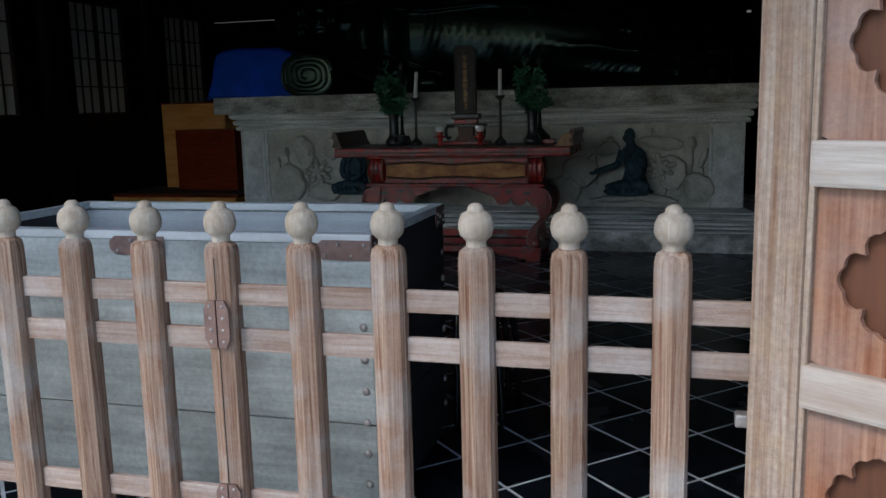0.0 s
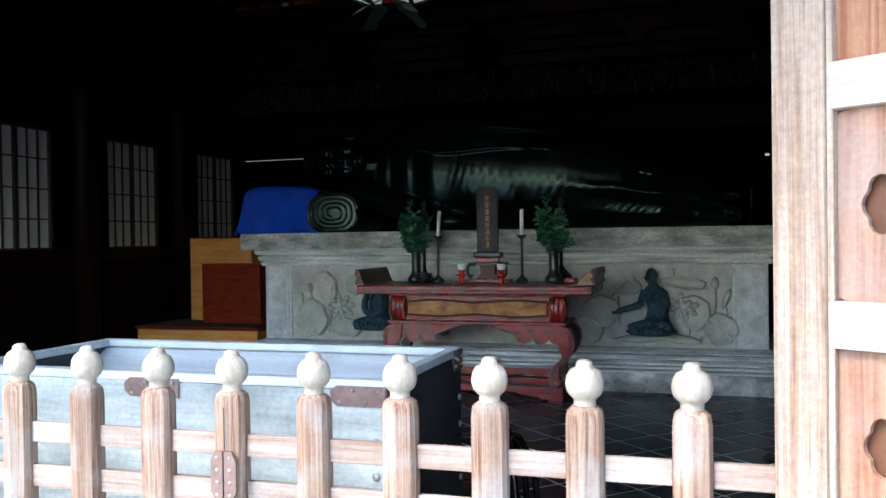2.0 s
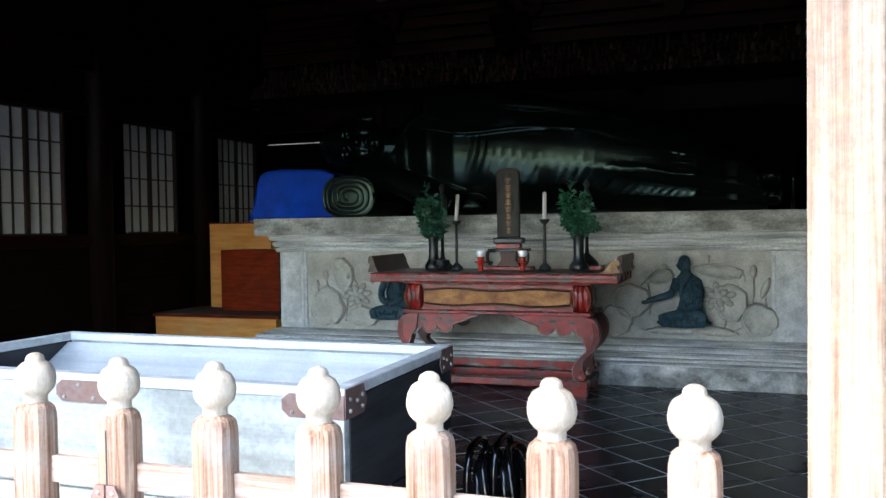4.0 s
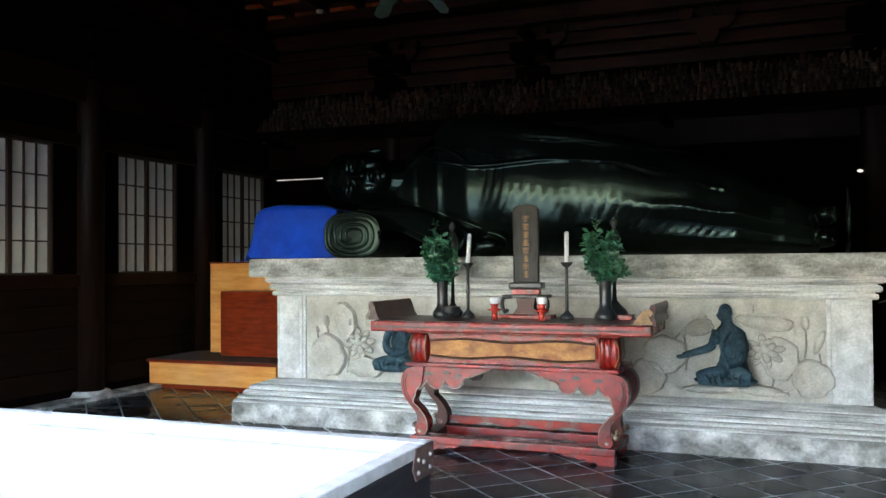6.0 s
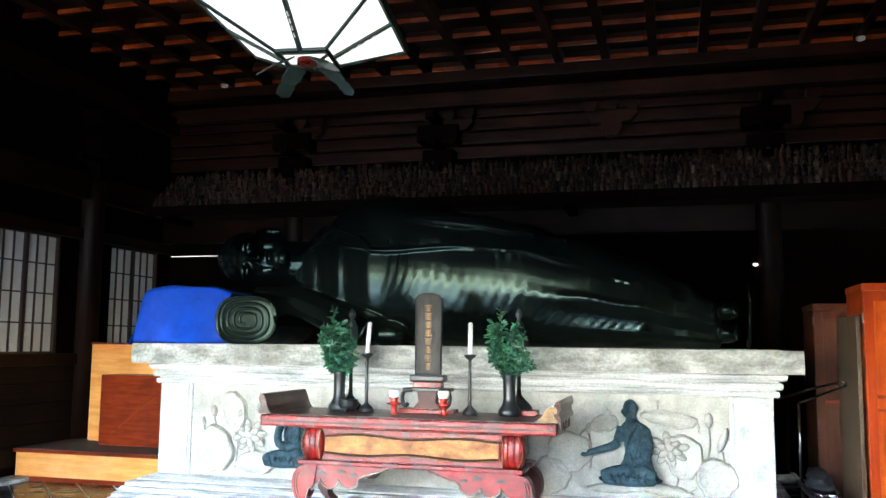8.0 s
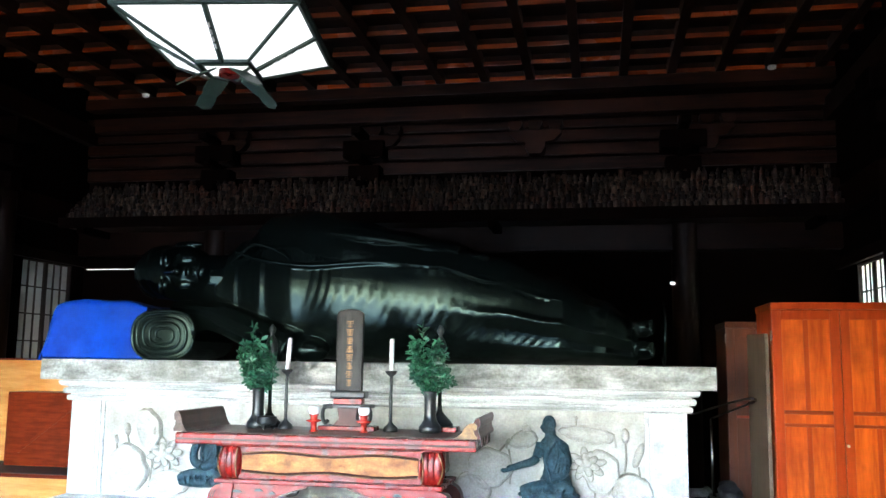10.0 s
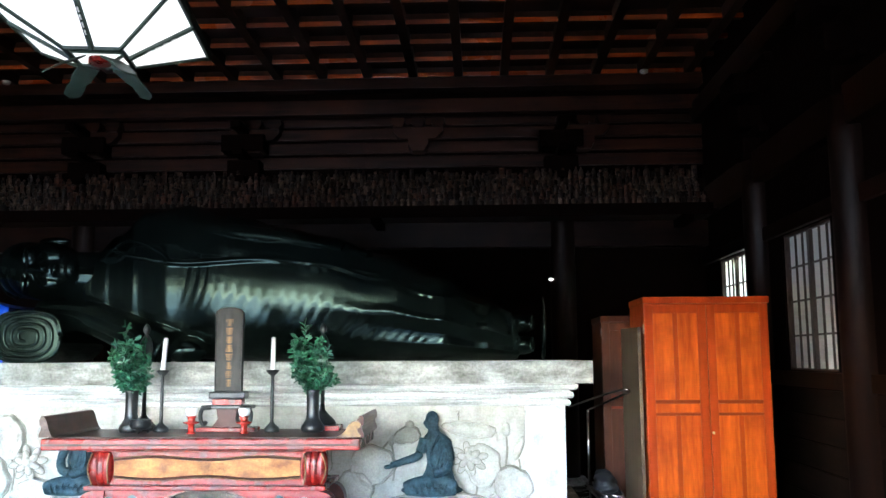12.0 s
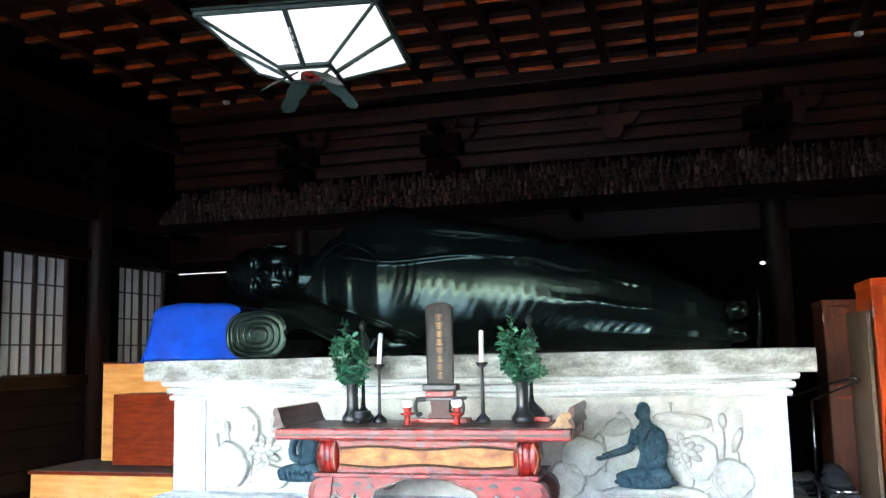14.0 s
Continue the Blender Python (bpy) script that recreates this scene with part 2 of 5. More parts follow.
# Darker brown wood of the rear wardrobe, deepened to paint its shade.
material("shaded_brown_wood", (0.05, 0.012, 0.004), (0.095, 0.024, 0.007), 1.0, (16, 16, 1.4), 0.45, 0.12, stain=(0.035, 0.009, 0.003), stain_scale=4, spec=0.2)
material("door_back_wood", (0.07, 0.022, 0.008), (0.13, 0.045, 0.018), 1.0, (20, 20, 1.5), 0.7, 0.2)
material("muntin_wood", (0.03, 0.017, 0.012), (0.06, 0.035, 0.025), 1.0, (20, 20, 3), 0.6, 0.1)
material("paving", (0.16, 0.155, 0.145), (0.24, 0.235, 0.22), 3, (1, 1, 1), 0.9, 0.3, stain=(0.22, 0.21, 0.2), stain_scale=0.6)
material("plaster", (0.5, 0.49, 0.46), (0.6, 0.59, 0.56), 4, (1, 1, 1), 0.9, 0.1)
material("green_bronze", (0.01, 0.024, 0.017), (0.03, 0.055, 0.04), 20, (1, 1, 1), 0.5, 0.2, stain=(0.009, 0.018, 0.014), stain_scale=10)
material("figurine_wood", (0.012, 0.006, 0.0035), (0.1, 0.066, 0.046), 16, (1, 1, 1), 0.5, 0.2, stain=(0.08, 0.02, 0.008), stain_scale=3, stain_amount=0.7, random_tone=0.9, island=True, spec=0.35)
material("chrome", (0.5, 0.5, 0.5), (0.6, 0.6, 0.6), 10, (1, 1, 1), 0.2, 0.0, metal=1.0)
material("grey_board", (0.06, 0.042, 0.026), (0.1, 0.072, 0.045), 1.0, (10, 10, 1.5), 0.6, 0.1, stain=(0.09, 0.045, 0.02), stain_scale=1.5)
material("grey_cloth", (0.008, 0.009, 0.012), (0.022, 0.024, 0.029), 14, (1, 1, 1), 0.9, 0.3)
material("white_plastic", (0.7, 0.7, 0.68), (0.78, 0.78, 0.76), 10, (1, 1, 1), 0.4, 0.0)


def paper(name, colour, through_amount):
    """Translucent white paper: lets the daylight of the other side come through."""
    m = bpy.data.materials.new(name)
    m.use_nodes = True
    n, l = m.node_tree.nodes, m.node_tree.links.new
    n.remove(n["Principled BSDF"])
    nz = n.new("ShaderNodeTexNoise")
    nz.inputs["Scale"].default_value = 3.0
    ramp = n.new("ShaderNodeValToRGB")
    ramp.color_ramp.elements[0].color = (*[c * 0.85 for c in colour], 1)
    ramp.color_ramp.elements[1].color = (*colour, 1)
    l(nz.outputs[0], ramp.inputs[0])
    d, t, mx = n.new("ShaderNodeBsdfDiffuse"), n.new("ShaderNodeBsdfTranslucent"), n.new("ShaderNodeMixShader")
    l(ramp.outputs[0], d.inputs[0])
    l(ramp.outputs[0], t.inputs[0])
    mx.inputs[0].default_value = through_amount
    l(d.outputs[0], mx.inputs[1])
    l(t.outputs[0], mx.inputs[2])
    l(mx.outputs[0], n["Material Output"].inputs[0])
    M[name] = m


def glow(name, colour, strength):
    m = bpy.data.materials.new(name)
    m.use_nodes = True
    b = m.node_tree.nodes["Principled BSDF"]
    b.inputs["Base Color"].default_value = (*colour, 1)
    b.inputs["Emission Color"].default_value = (*colour, 1)
    b.inputs["Emission Strength"].default_value = strength
    M[name] = m


# Low transmission stands for eaves' shade; the warm, clearer paper for sun.
paper("shoji_paper", (0.7, 0.69, 0.65), 0.05)
paper("sunlit_paper", (0.9, 0.85, 0.7), 0.6)
glow("lamp_paper", (0.98, 0.99, 0.97), 0.03)
glow("pilot_glow", (1.0, 0.95, 0.9), 0.055)

# ---- building helpers ----
INV = {}


def thing(name, at, label, category, group="", kind=""):
    """An Empty at the base of a thing; its parts are built in world places."""
    ob = new(name)
    ob.location = at
    INV[ob.name] = Matrix.Translation(at).inverted()
    return tagged(ob, label, category, group, kind)


def part(name, bm, mat, parent=None, label="", smooth=False, keep=False):
    """Links a bmesh as one mesh object under a thing or a part."""
    me = bpy.data.meshes.new(name)
    bmesh.ops.recalc_face_normals(bm, faces=bm.faces)
    bm.to_mesh(me)
    bm.free()
    if smooth:
        me.shade_smooth()
    me.materials.append(M[mat])
    ob = new(name, me)
    if parent:
        ob.parent = parent
        ob.matrix_parent_inverse = INV.get(parent.name, Matrix())
    if label:
        tagged(ob, label)
    return ob


def structure(name, bm, mat, label, category, smooth=False):
    return tagged(part(name, bm, mat, None, "", smooth), label, category, "", "structure")


def B():
    return bmesh.new()


def box(bm, x0, x1, y0, y1, z0, z1, bevel=0.0):
    vs = [bm.verts.new((x, y, z)) for x in (x0, x1) for y in (y0, y1) for z in (z0, z1)]
    fs = [bm.faces.new([vs[i] for i in q]) for q in ((0, 1, 3, 2), (4, 6, 7, 5), (0, 4, 5, 1), (2, 3, 7, 6), (0, 2, 6, 4), (1, 5, 7, 3))]
    if bevel:
        edges = {e for f in fs for e in f.edges}
        bmesh.ops.bevel(bm, geom=list(edges), offset=bevel, segments=2, affect="EDGES", profile=0.6)
    return bm


def prism(bm, poly, axis, d0, d1):
    """A polygon given in the two other axes, drawn out along axis."""
    def p(a, b, d):
        return {"x": (d, a, b), "y": (a, d, b), "z": (a, b, d)}[axis]
    r0 = [bm.verts.new(p(a, b, d0)) for a, b in poly]
    r1 = [bm.verts.new(p(a, b, d1)) for a, b in poly]
    n = len(poly)
    bm.faces.new(r0)
    bm.faces.new(r1[::-1])
    for i in range(n):
        bm.faces.new((r0[i], r0[(i + 1) % n], r1[(i + 1) % n], r1[i]))
    return bm


def lathe(bm, x, y, z, profile, seg=20, lobes=0, depth=0.0, sy=1.0):
    """A turned body: profile of (radius, height); lobes groove it like a melon."""
    rings = []
    for r, h in profile:
        ring = []
        for i in range(seg):
            a = 2 * math.pi * i / seg
            k = r * (1 - depth * abs(math.sin(lobes * a / 2)) ** 0.5 if lobes else 1) if r > 0.02 else r
            ring.append(bm.verts.new((x + k * math.cos(a), y + sy * k * math.sin(a), z + h)))
        rings.append(ring)
    for q, w in zip(rings, rings[1:]):
        for i in range(seg):
            bm.faces.new((q[i], q[(i + 1) % seg], w[(i + 1) % seg], w[i]))
    bm.faces.new(rings[0][::-1])
    bm.faces.new(rings[-1])
    return bm


def tube(bm, pts, r, seg=8, taper=None):
    """A tube along points; taper gives the radius at each."""
    pts = [Vector(p) for p in pts]
    rings = []
    up = Vector((0.13, 0.31, 0.94))
    for i, p in enumerate(pts):
        d = (pts[min(i + 1, len(pts) - 1)] - pts[max(i - 1, 0)]).normalized()
        u = d.cross(up if abs(d.dot(up)) < 0.95 else Vector((1, 0, 0))).normalized()
        v = d.cross(u)
        k = taper[i] if taper else r
        rings.append([bm.verts.new(p + k * (math.cos(a) * u + math.sin(a) * v)) for a in [2 * math.pi * j / seg for j in range(seg)]])
    for q, w in zip(rings, rings[1:]):
        for i in range(seg):
            bm.faces.new((q[i], q[(i + 1) % seg], w[(i + 1) % seg], w[i]))
    bm.faces.new(rings[0][::-1])
    bm.faces.new(rings[-1])
    return bm


def ball(bm, c, r, seg=20, rings=12, rot=None):
    """An ellipsoid at c with radii r."""
    m = Matrix.Translation(c) @ (rot or Matrix()) @ Matrix.Diagonal((*r, 1))
    bmesh.ops.create_uvsphere(bm, u_segments=seg, v_segments=rings, radius=1, matrix=m)
    return bm


def smooth_curve(pts, n=8):
    """Points of a soft curve through pts (Catmull-Rom)."""
    pts = [Vector(p) for p in pts]
    out = []
    for i in range(len(pts) - 1):
        a, b, c, d = pts[max(i - 1, 0)], pts[i], pts[i + 1], pts[min(i + 2, len(pts) - 1)]
        for k in range(n):
            t = k / n
            out.append(0.5 * (2 * b + (c - a) * t + (2 * a - 5 * b + 4 * c - d) * t * t + (3 * b - a - 3 * c + d) * t ** 3))
    return out + [pts[-1]]


# ---- setting ----
XL, XR, YF, YB, ZC = -6.2, 3.15, 2.2, 12.0, 4.8
structure("ground", box(B(), -400, 400, -400, 2.0, -0.6, -0.1), "paving", "pale stone paving in front of the hall", "ground")
structure("floor", box(B(), XL - 0.4, XR + 0.4, 2.0, YB + 0.4, -0.5, -0.0015), "grout", "pale mortar bed under black floor tiles", "floor")
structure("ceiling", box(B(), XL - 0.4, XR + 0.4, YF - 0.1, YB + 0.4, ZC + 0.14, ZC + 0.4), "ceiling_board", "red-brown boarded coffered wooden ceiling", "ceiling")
PITCH = 0.55
bm = B()
y = 11.9
while y > YF:
    box(bm, XL, XR, y - 0.04, y + 0.04, ZC + 0.03, ZC + 0.139, 0.006)
    y -= PITCH
structure("ceiling_lattice", bm, "shaded_joist", "dark red-brown cross battens of the coffered ceiling", "ceiling")
# Strips added along the battens to paint the light their front edges catch.
bm = B()
y = 11.9
while y > YF:
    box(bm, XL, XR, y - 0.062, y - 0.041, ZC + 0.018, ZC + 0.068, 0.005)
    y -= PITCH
structure("ceiling_moulding", bm, "lit_edge_wood", "orange-brown strips painting the light caught by the ceiling batten edges", "ceiling")
bm = B()
x = -0.311 - 10 * PITCH
while x < XR:
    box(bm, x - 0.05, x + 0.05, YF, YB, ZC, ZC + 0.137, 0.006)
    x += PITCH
structure("ceiling_joists", bm, "shaded_joist", "dark brown long battens of the coffered ceiling", "ceiling")


def side_wall(name, x0, x1, windows, zs, zt, inner, y_start):
    """A wall with its window openings cut through, boarded below."""
    ob = thing(name, (x0, 7, 0), "dark boarded timber wall with papered windows", "wall", "", "structure")
    bm = B()
    cuts = [y_start] + [c for w in windows for c in w] + [YB]
    for a, b in zip(cuts[0::2], cuts[1::2]):
        box(bm, x0, x1, a, b, 0, ZC + 0.14)
    for a, b in windows:
        box(bm, x0, x1, a, b, 0, zs)
        box(bm, x0, x1, a, b, zt, ZC + 0.14)
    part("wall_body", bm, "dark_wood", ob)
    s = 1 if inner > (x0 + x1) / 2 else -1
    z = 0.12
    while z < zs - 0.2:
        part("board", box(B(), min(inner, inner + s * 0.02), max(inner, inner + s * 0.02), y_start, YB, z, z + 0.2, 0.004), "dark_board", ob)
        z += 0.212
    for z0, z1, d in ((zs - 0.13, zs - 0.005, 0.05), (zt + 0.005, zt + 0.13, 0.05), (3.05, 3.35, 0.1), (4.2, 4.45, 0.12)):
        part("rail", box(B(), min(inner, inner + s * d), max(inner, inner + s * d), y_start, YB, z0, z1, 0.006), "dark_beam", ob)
    return ob


WIN_L = [(3.26, 4.24), (5.14, 6.13), (7.03, 8.03), (8.91, 9.9), (10.78, 11.76)]
WIN_R = [(4.33, 5.37), (6.37, 7.42), (8.42, 9.47), (10.47, 11.46)]
wall_w = side_wall("wall_west", XL - 0.2, XL, WIN_L, 1.28, 2.58, XL, YF)
wall_e = side_wall("wall_east", XR, XR + 0.2, WIN_R, 1.31, 2.49, XR, YF)


def window(x, s, y0, y1, z0, z1, number, sheet="shoji_paper"):
    """A pair of papered sashes: three columns and four rows each. s: the way into the room."""
    ob = thing("window_%d" % number, (x, (y0 + y1) / 2, z0), "pair of white paper sashes with dark wooden bars", "window", "", "structure")
    f = B()
    box(f, x - 0.03, x + 0.03, y0, y0 + 0.03, z0, z1)
    box(f, x - 0.03, x + 0.03, y1 - 0.03, y1, z0, z1)
    box(f, x - 0.03, x + 0.03, y0 + 0.03, y1 - 0.03, z0, z0 + 0.02)
    box(f, x - 0.03, x + 0.03, y0 + 0.03, y1 - 0.03, z1 - 0.02, z1)
    part("window_frame", f, "muntin_wood", ob)
    ym = (y0 + y1) / 2
    part("meeting_stile", box(B(), x - 0.025, x + 0.025, ym - 0.025, ym + 0.025, z0 + 0.02, z1 - 0.02), "muntin_wood", ob)
    for a, b in ((y0 + 0.03, ym - 0.025), (ym + 0.025, y1 - 0.03)):
        part("pane", box(B(), x - s * 0.012, x - s * 0.009, a, b, z0 + 0.02, z1 - 0.02), sheet, ob, "white paper pane")
        for i in (1, 2):
            c = a + (b - a) * i / 3
            part("bar", box(B(), x - 0.008, x + 0.012, c - 0.007, c + 0.007, z0 + 0.02, z1 - 0.02), "muntin_wood", ob)
        for i in (1, 2, 3):
            c = z0 + (z1 - z0) * i / 4
            part("bar", box(B(), x - 0.008, x + 0.013, a, b, c - 0.008, c + 0.008), "muntin_wood", ob)
    return ob


for i, (a, b) in enumerate(WIN_L):
    w = window(XL - 0.05, 1, a, b, 1.28, 2.58, i + 1)
    part("bolt", lathe(B(), XL + 0.06, a - 0.04, 1.29, [(0.006, 0), (0.008, 0.05), (0.004, 0.07)], 8), "white_plastic", w, "small white bolt")
for i, (a, b) in enumerate(WIN_R):
    # the rearmost window is sunlit: warmer, clearer paper paints that sun
    window(XR + 0.05, -1, a, b, 1.31, 2.49, i + 6, "sunlit_paper" if a > 10 else "shoji_paper")

bm = B()
box(bm, XL - 0.2, XR + 0.2, YB, YB + 0.2, 0, ZC + 0.14)
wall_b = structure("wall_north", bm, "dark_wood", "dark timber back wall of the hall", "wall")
# Unseen front wall; the opening's left edge and top are set to limit daylight.
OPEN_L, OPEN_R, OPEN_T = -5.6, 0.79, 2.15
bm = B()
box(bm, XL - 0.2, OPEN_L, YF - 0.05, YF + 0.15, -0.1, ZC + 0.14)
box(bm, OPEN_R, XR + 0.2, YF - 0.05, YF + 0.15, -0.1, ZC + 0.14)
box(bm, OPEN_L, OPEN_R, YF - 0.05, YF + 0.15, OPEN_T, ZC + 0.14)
structure("wall_south", bm, "dark_wood", "unseen dark timber front wall, its wide doorway sized to shape the daylight", "wall")
# Unseen eaves, added so that less high sky reaches the doorway.
structure("roof", prism(B(), [(0.3, 3.35), (YF - 0.06, 4.1), (YF - 0.06, 4.3), (0.3, 3.5)], "x", -8, 5), "dark_wood", "unseen dark timber eaves added to cut light from above the doorway", "roof")
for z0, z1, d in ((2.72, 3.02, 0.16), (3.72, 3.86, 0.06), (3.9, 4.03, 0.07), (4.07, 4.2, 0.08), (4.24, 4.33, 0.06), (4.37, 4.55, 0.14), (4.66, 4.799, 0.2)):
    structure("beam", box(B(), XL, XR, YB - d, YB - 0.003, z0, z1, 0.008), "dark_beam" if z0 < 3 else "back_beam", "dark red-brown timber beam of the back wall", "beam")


def bracket_set(x):
    """A small stepped bracket between the beams: a bearing block, two arms and their blocks."""
    ob = thing("bracket", (x, YB - 0.1, 3.86), "stepped dark timber bracket between the beams of the back wall", "bracket", "brackets on the back wall", "structure")
    y1 = YB - 0.085
    part("bearing_block", prism(B(), [(x - 0.07, 3.87), (x + 0.07, 3.87), (x + 0.12, 3.95), (x + 0.12, 4.02), (x - 0.12, 4.02), (x - 0.12, 3.95)], "y", y1 - 0.2, y1), "back_beam", ob)
    part("arm", prism(B(), [(x - 0.3, 4.12), (x - 0.22, 4.04), (x - 0.1, 4.021), (x + 0.1, 4.021), (x + 0.22, 4.04), (x + 0.3, 4.12), (x + 0.3, 4.17), (x - 0.3, 4.17)], "y", y1 - 0.15, y1 - 0.03), "back_beam", ob)
    for dx in (-0.24, 0.0, 0.24):
        part("block", prism(B(), [(x + dx - 0.05, 4.171), (x + dx + 0.05, 4.171), (x + dx + 0.08, 4.22), (x + dx + 0.08, 4.28), (x + dx - 0.08, 4.28), (x + dx - 0.08, 4.22)], "y", y1 - 0.17, y1 - 0.02), "back_beam", ob)
    return ob


for x in (-4.2, -2.22, -0.25, 1.72):
    bracket_set(x)
structure("beam", box(B(), XL, XR, YF + 0.16, YF + 0.36, 2.25, 2.55, 0.008), "dark_beam", "dark timber beam over the doorway", "beam")


def post(x, y, r=0.15):
    ob = thing("post", (x, y, 0), "dark round timber post on a stone foot", "post", "posts along the walls", "structure")
    part("foot", lathe(B(), x, y, 0, [(0.24, 0), (0.24, 0.03), (0.2, 0.08)], 24), "stone_base", ob, "grey stone foot", True)
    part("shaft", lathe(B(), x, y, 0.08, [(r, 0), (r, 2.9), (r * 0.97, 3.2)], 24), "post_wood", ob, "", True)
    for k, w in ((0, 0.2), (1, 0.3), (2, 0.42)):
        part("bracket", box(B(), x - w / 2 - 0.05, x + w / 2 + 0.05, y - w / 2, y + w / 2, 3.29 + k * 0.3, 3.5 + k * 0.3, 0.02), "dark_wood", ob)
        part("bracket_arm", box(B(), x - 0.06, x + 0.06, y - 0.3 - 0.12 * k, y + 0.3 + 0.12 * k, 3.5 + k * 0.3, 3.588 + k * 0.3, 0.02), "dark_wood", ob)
    return ob


for y in (2.5, 4.68, 6.58, 8.47, 10.34):
    post(XL + 0.02, y)
for y in (3.85, 5.87, 7.93, 9.97):
    post(XR - 0.02, y)
for x in (-4.3, -2.35, 1.45):
    post(x, YB - 0.1)
for x0, x1, y0, y1 in ((XL, XL + 0.25, YF + 0.2, YB), (XR - 0.25, XR, YF + 0.2, YB)):
    structure("sill", box(B(), x0, x1, y0, y1, -0.02, 0.035, 0.008), "stone_base", "low grey stone sill along the wall", "sill")


# ---- fence in the doorway ----
FY = 2.025


def fence():
    ob = thing("fence", (-1, FY, -0.1), "low weathered wooden picket fence with turned finials across the doorway", "fence")
    xs = [-0.583 + 0.1905 * (i - 3) for i in range(-9, 4)] + [-0.397, -0.203, -0.011, 0.176, 0.362, 0.558, 0.745]
    for i, x in enumerate(xs):
        w, f = 0.0355, 0.028
        sect = [(-w, -0.012), (-w * 0.82, -0.025), (0, -f - 0.008), (w * 0.82, -0.025), (w, -0.012), (w, 0.013), (-w, 0.013)]
        p = B()
        split = i == 13
        rings = []
        for k, z in ((1, -0.1), (1, 0.975), (0.98, 0.992), (0.9, 1.004), (0.72, 1.01), (0.5, 1.014)):
            rings.append([p.verts.new((x + a * k, FY + b * k, z)) for a, b in sect])
        for q, r in zip(rings, rings[1:]):
            for j in range(7):
                p.faces.new((q[j], q[(j + 1) % 7], r[(j + 1) % 7], r[j]))
        p.faces.new(rings[-1])
        p.faces.new(rings[0][::-1])
        picket = part("picket", p, "weathered_wood", ob)
        prof = [(0.022, -0.004), (0.021, 0.004), (0.021, 0.012), (0.027, 0.017), (0.033, 0.024), (0.0365, 0.036), (0.0368, 0.044), (0.0345, 0.056), (0.029, 0.066), (0.021, 0.0715), (0.0165, 0.073), (0.0165, 0.077), (0.014, 0.083), (0.007, 0.0875)]
        part("finial", lathe(B(), x, FY, 1.012, prof, 32, 4, 0.05), "finial_wood", picket, "paler turned finial", True)
        if split:
            part("seam", box(B(), x - 0.001, x + 0.001, FY - 0.0368, FY - 0.033, -0.1, 0.98), "black_iron", picket, "dark seam between two halves")
    for z0, z1 in ((0.87, 0.918), (0.766, 0.817), (0.39, 0.439)):
        for a, b in zip(xs, xs[1:]):
            part("rail", box(B(), a + 0.0358, b - 0.0358, FY - 0.005, FY + 0.011, z0, z1, 0.003), "weathered_rail", ob)
    x = xs[13]
    for z, h in ((0.835, 0.053), (0.42, 0.045)):
        hinge = None
        for s in (-1, 1):
            poly = [(x + s * 0.002, z - h), (x + s * 0.02, z - h), (x + s * 0.03, z - h * 0.6), (x + s * 0.03, z + h * 0.6), (x + s * 0.02, z + h), (x + s * 0.002, z + h)]
            hinge = part("hinge", prism(B(), poly, "y", FY - 0.0415, FY - 0.0362), "rust_plate", ob, "rust-brown riveted hinge plate")
            for k in (-0.75, -0.25, 0.25, 0.75):
                part("rivet", ball(B(), (x + s * 0.015, FY - 0.0415, z + h * k), (0.004, 0.003, 0.004), 8, 5), "rivet_metal", hinge)
    part("latch", box(B(), 0.675, 0.7, FY - 0.05, FY - 0.02, 0.69, 0.715, 0.004), "rivet_metal", ob, "small grey metal latch")
    return ob


fence()


# ---- open door leaf beside the fence ----
def door_leaf():
    """A leaf turned outwards; built along x, then turned about its far edge."""
    ob = thing("door_1", (0.692, 1.95, -0.05), "open weathered wooden door leaf with pierced panels", "door", "", "structure")
    inv = Matrix.Rotation(radians(-33), 4, "Z")
    ob.matrix_basis = Matrix.Translation((0.692, 1.95, -0.05)) @ inv
    INV[ob.name] = Matrix()
    t = 0.05
    for a, b in ((0, 0.092), (0.36, 0.452)):
        part("stile", box(B(), a, b, 0, t, 0, 2.13, 0.006), "door_frame_wood", ob)
        s0, s1 = (b, b + 0.011) if a == 0 else (a - 0.011, a)
        part("bead", box(B(), s0, s1, 0.006, t - 0.004, 0, 2.13, 0.003), "door_frame_wood", ob)
    zr = [(0.02, 0.13), (0.43, 0.51), (0.812, 0.891), (1.195, 1.272), (1.58, 1.658), (1.965, 2.045)]
    for z0, z1 in zr:
        part("rail", box(B(), 0.0925, 0.3595, 0.003, t - 0.003, z0, z1, 0.008), "door_rail_wood", ob)
    for (a, b), (c, d) in zip(zr, zr[1:]):
        zc = (b + c) / 2
        xc, k = 0.226, 0.062
        # panel with a cusped opening cut through it
        hole = []
        for i in range(48):
            a1 = 2 * math.pi * i / 48
            r = k * (0.95 + 0.34 * abs(math.cos(2 * a1)) ** 0.6 + 0.1 * abs(math.cos(6 * a1)))
            hole.append((xc + r * math.cos(a1), zc + r * 1.08 * math.sin(a1)))
        w = B()
        hx, hz = 0.267 / 2, (c - b) / 2
        fr, bk = [], []
        for (px, pz) in hole:
            dx, dz = px - xc, pz - zc
            s = min(hx / abs(dx) if abs(dx) > 1e-6 else 9e9, hz / abs(dz) if abs(dz) > 1e-6 else 9e9)
            fr.append((px, pz, xc + dx * s, zc + dz * s))
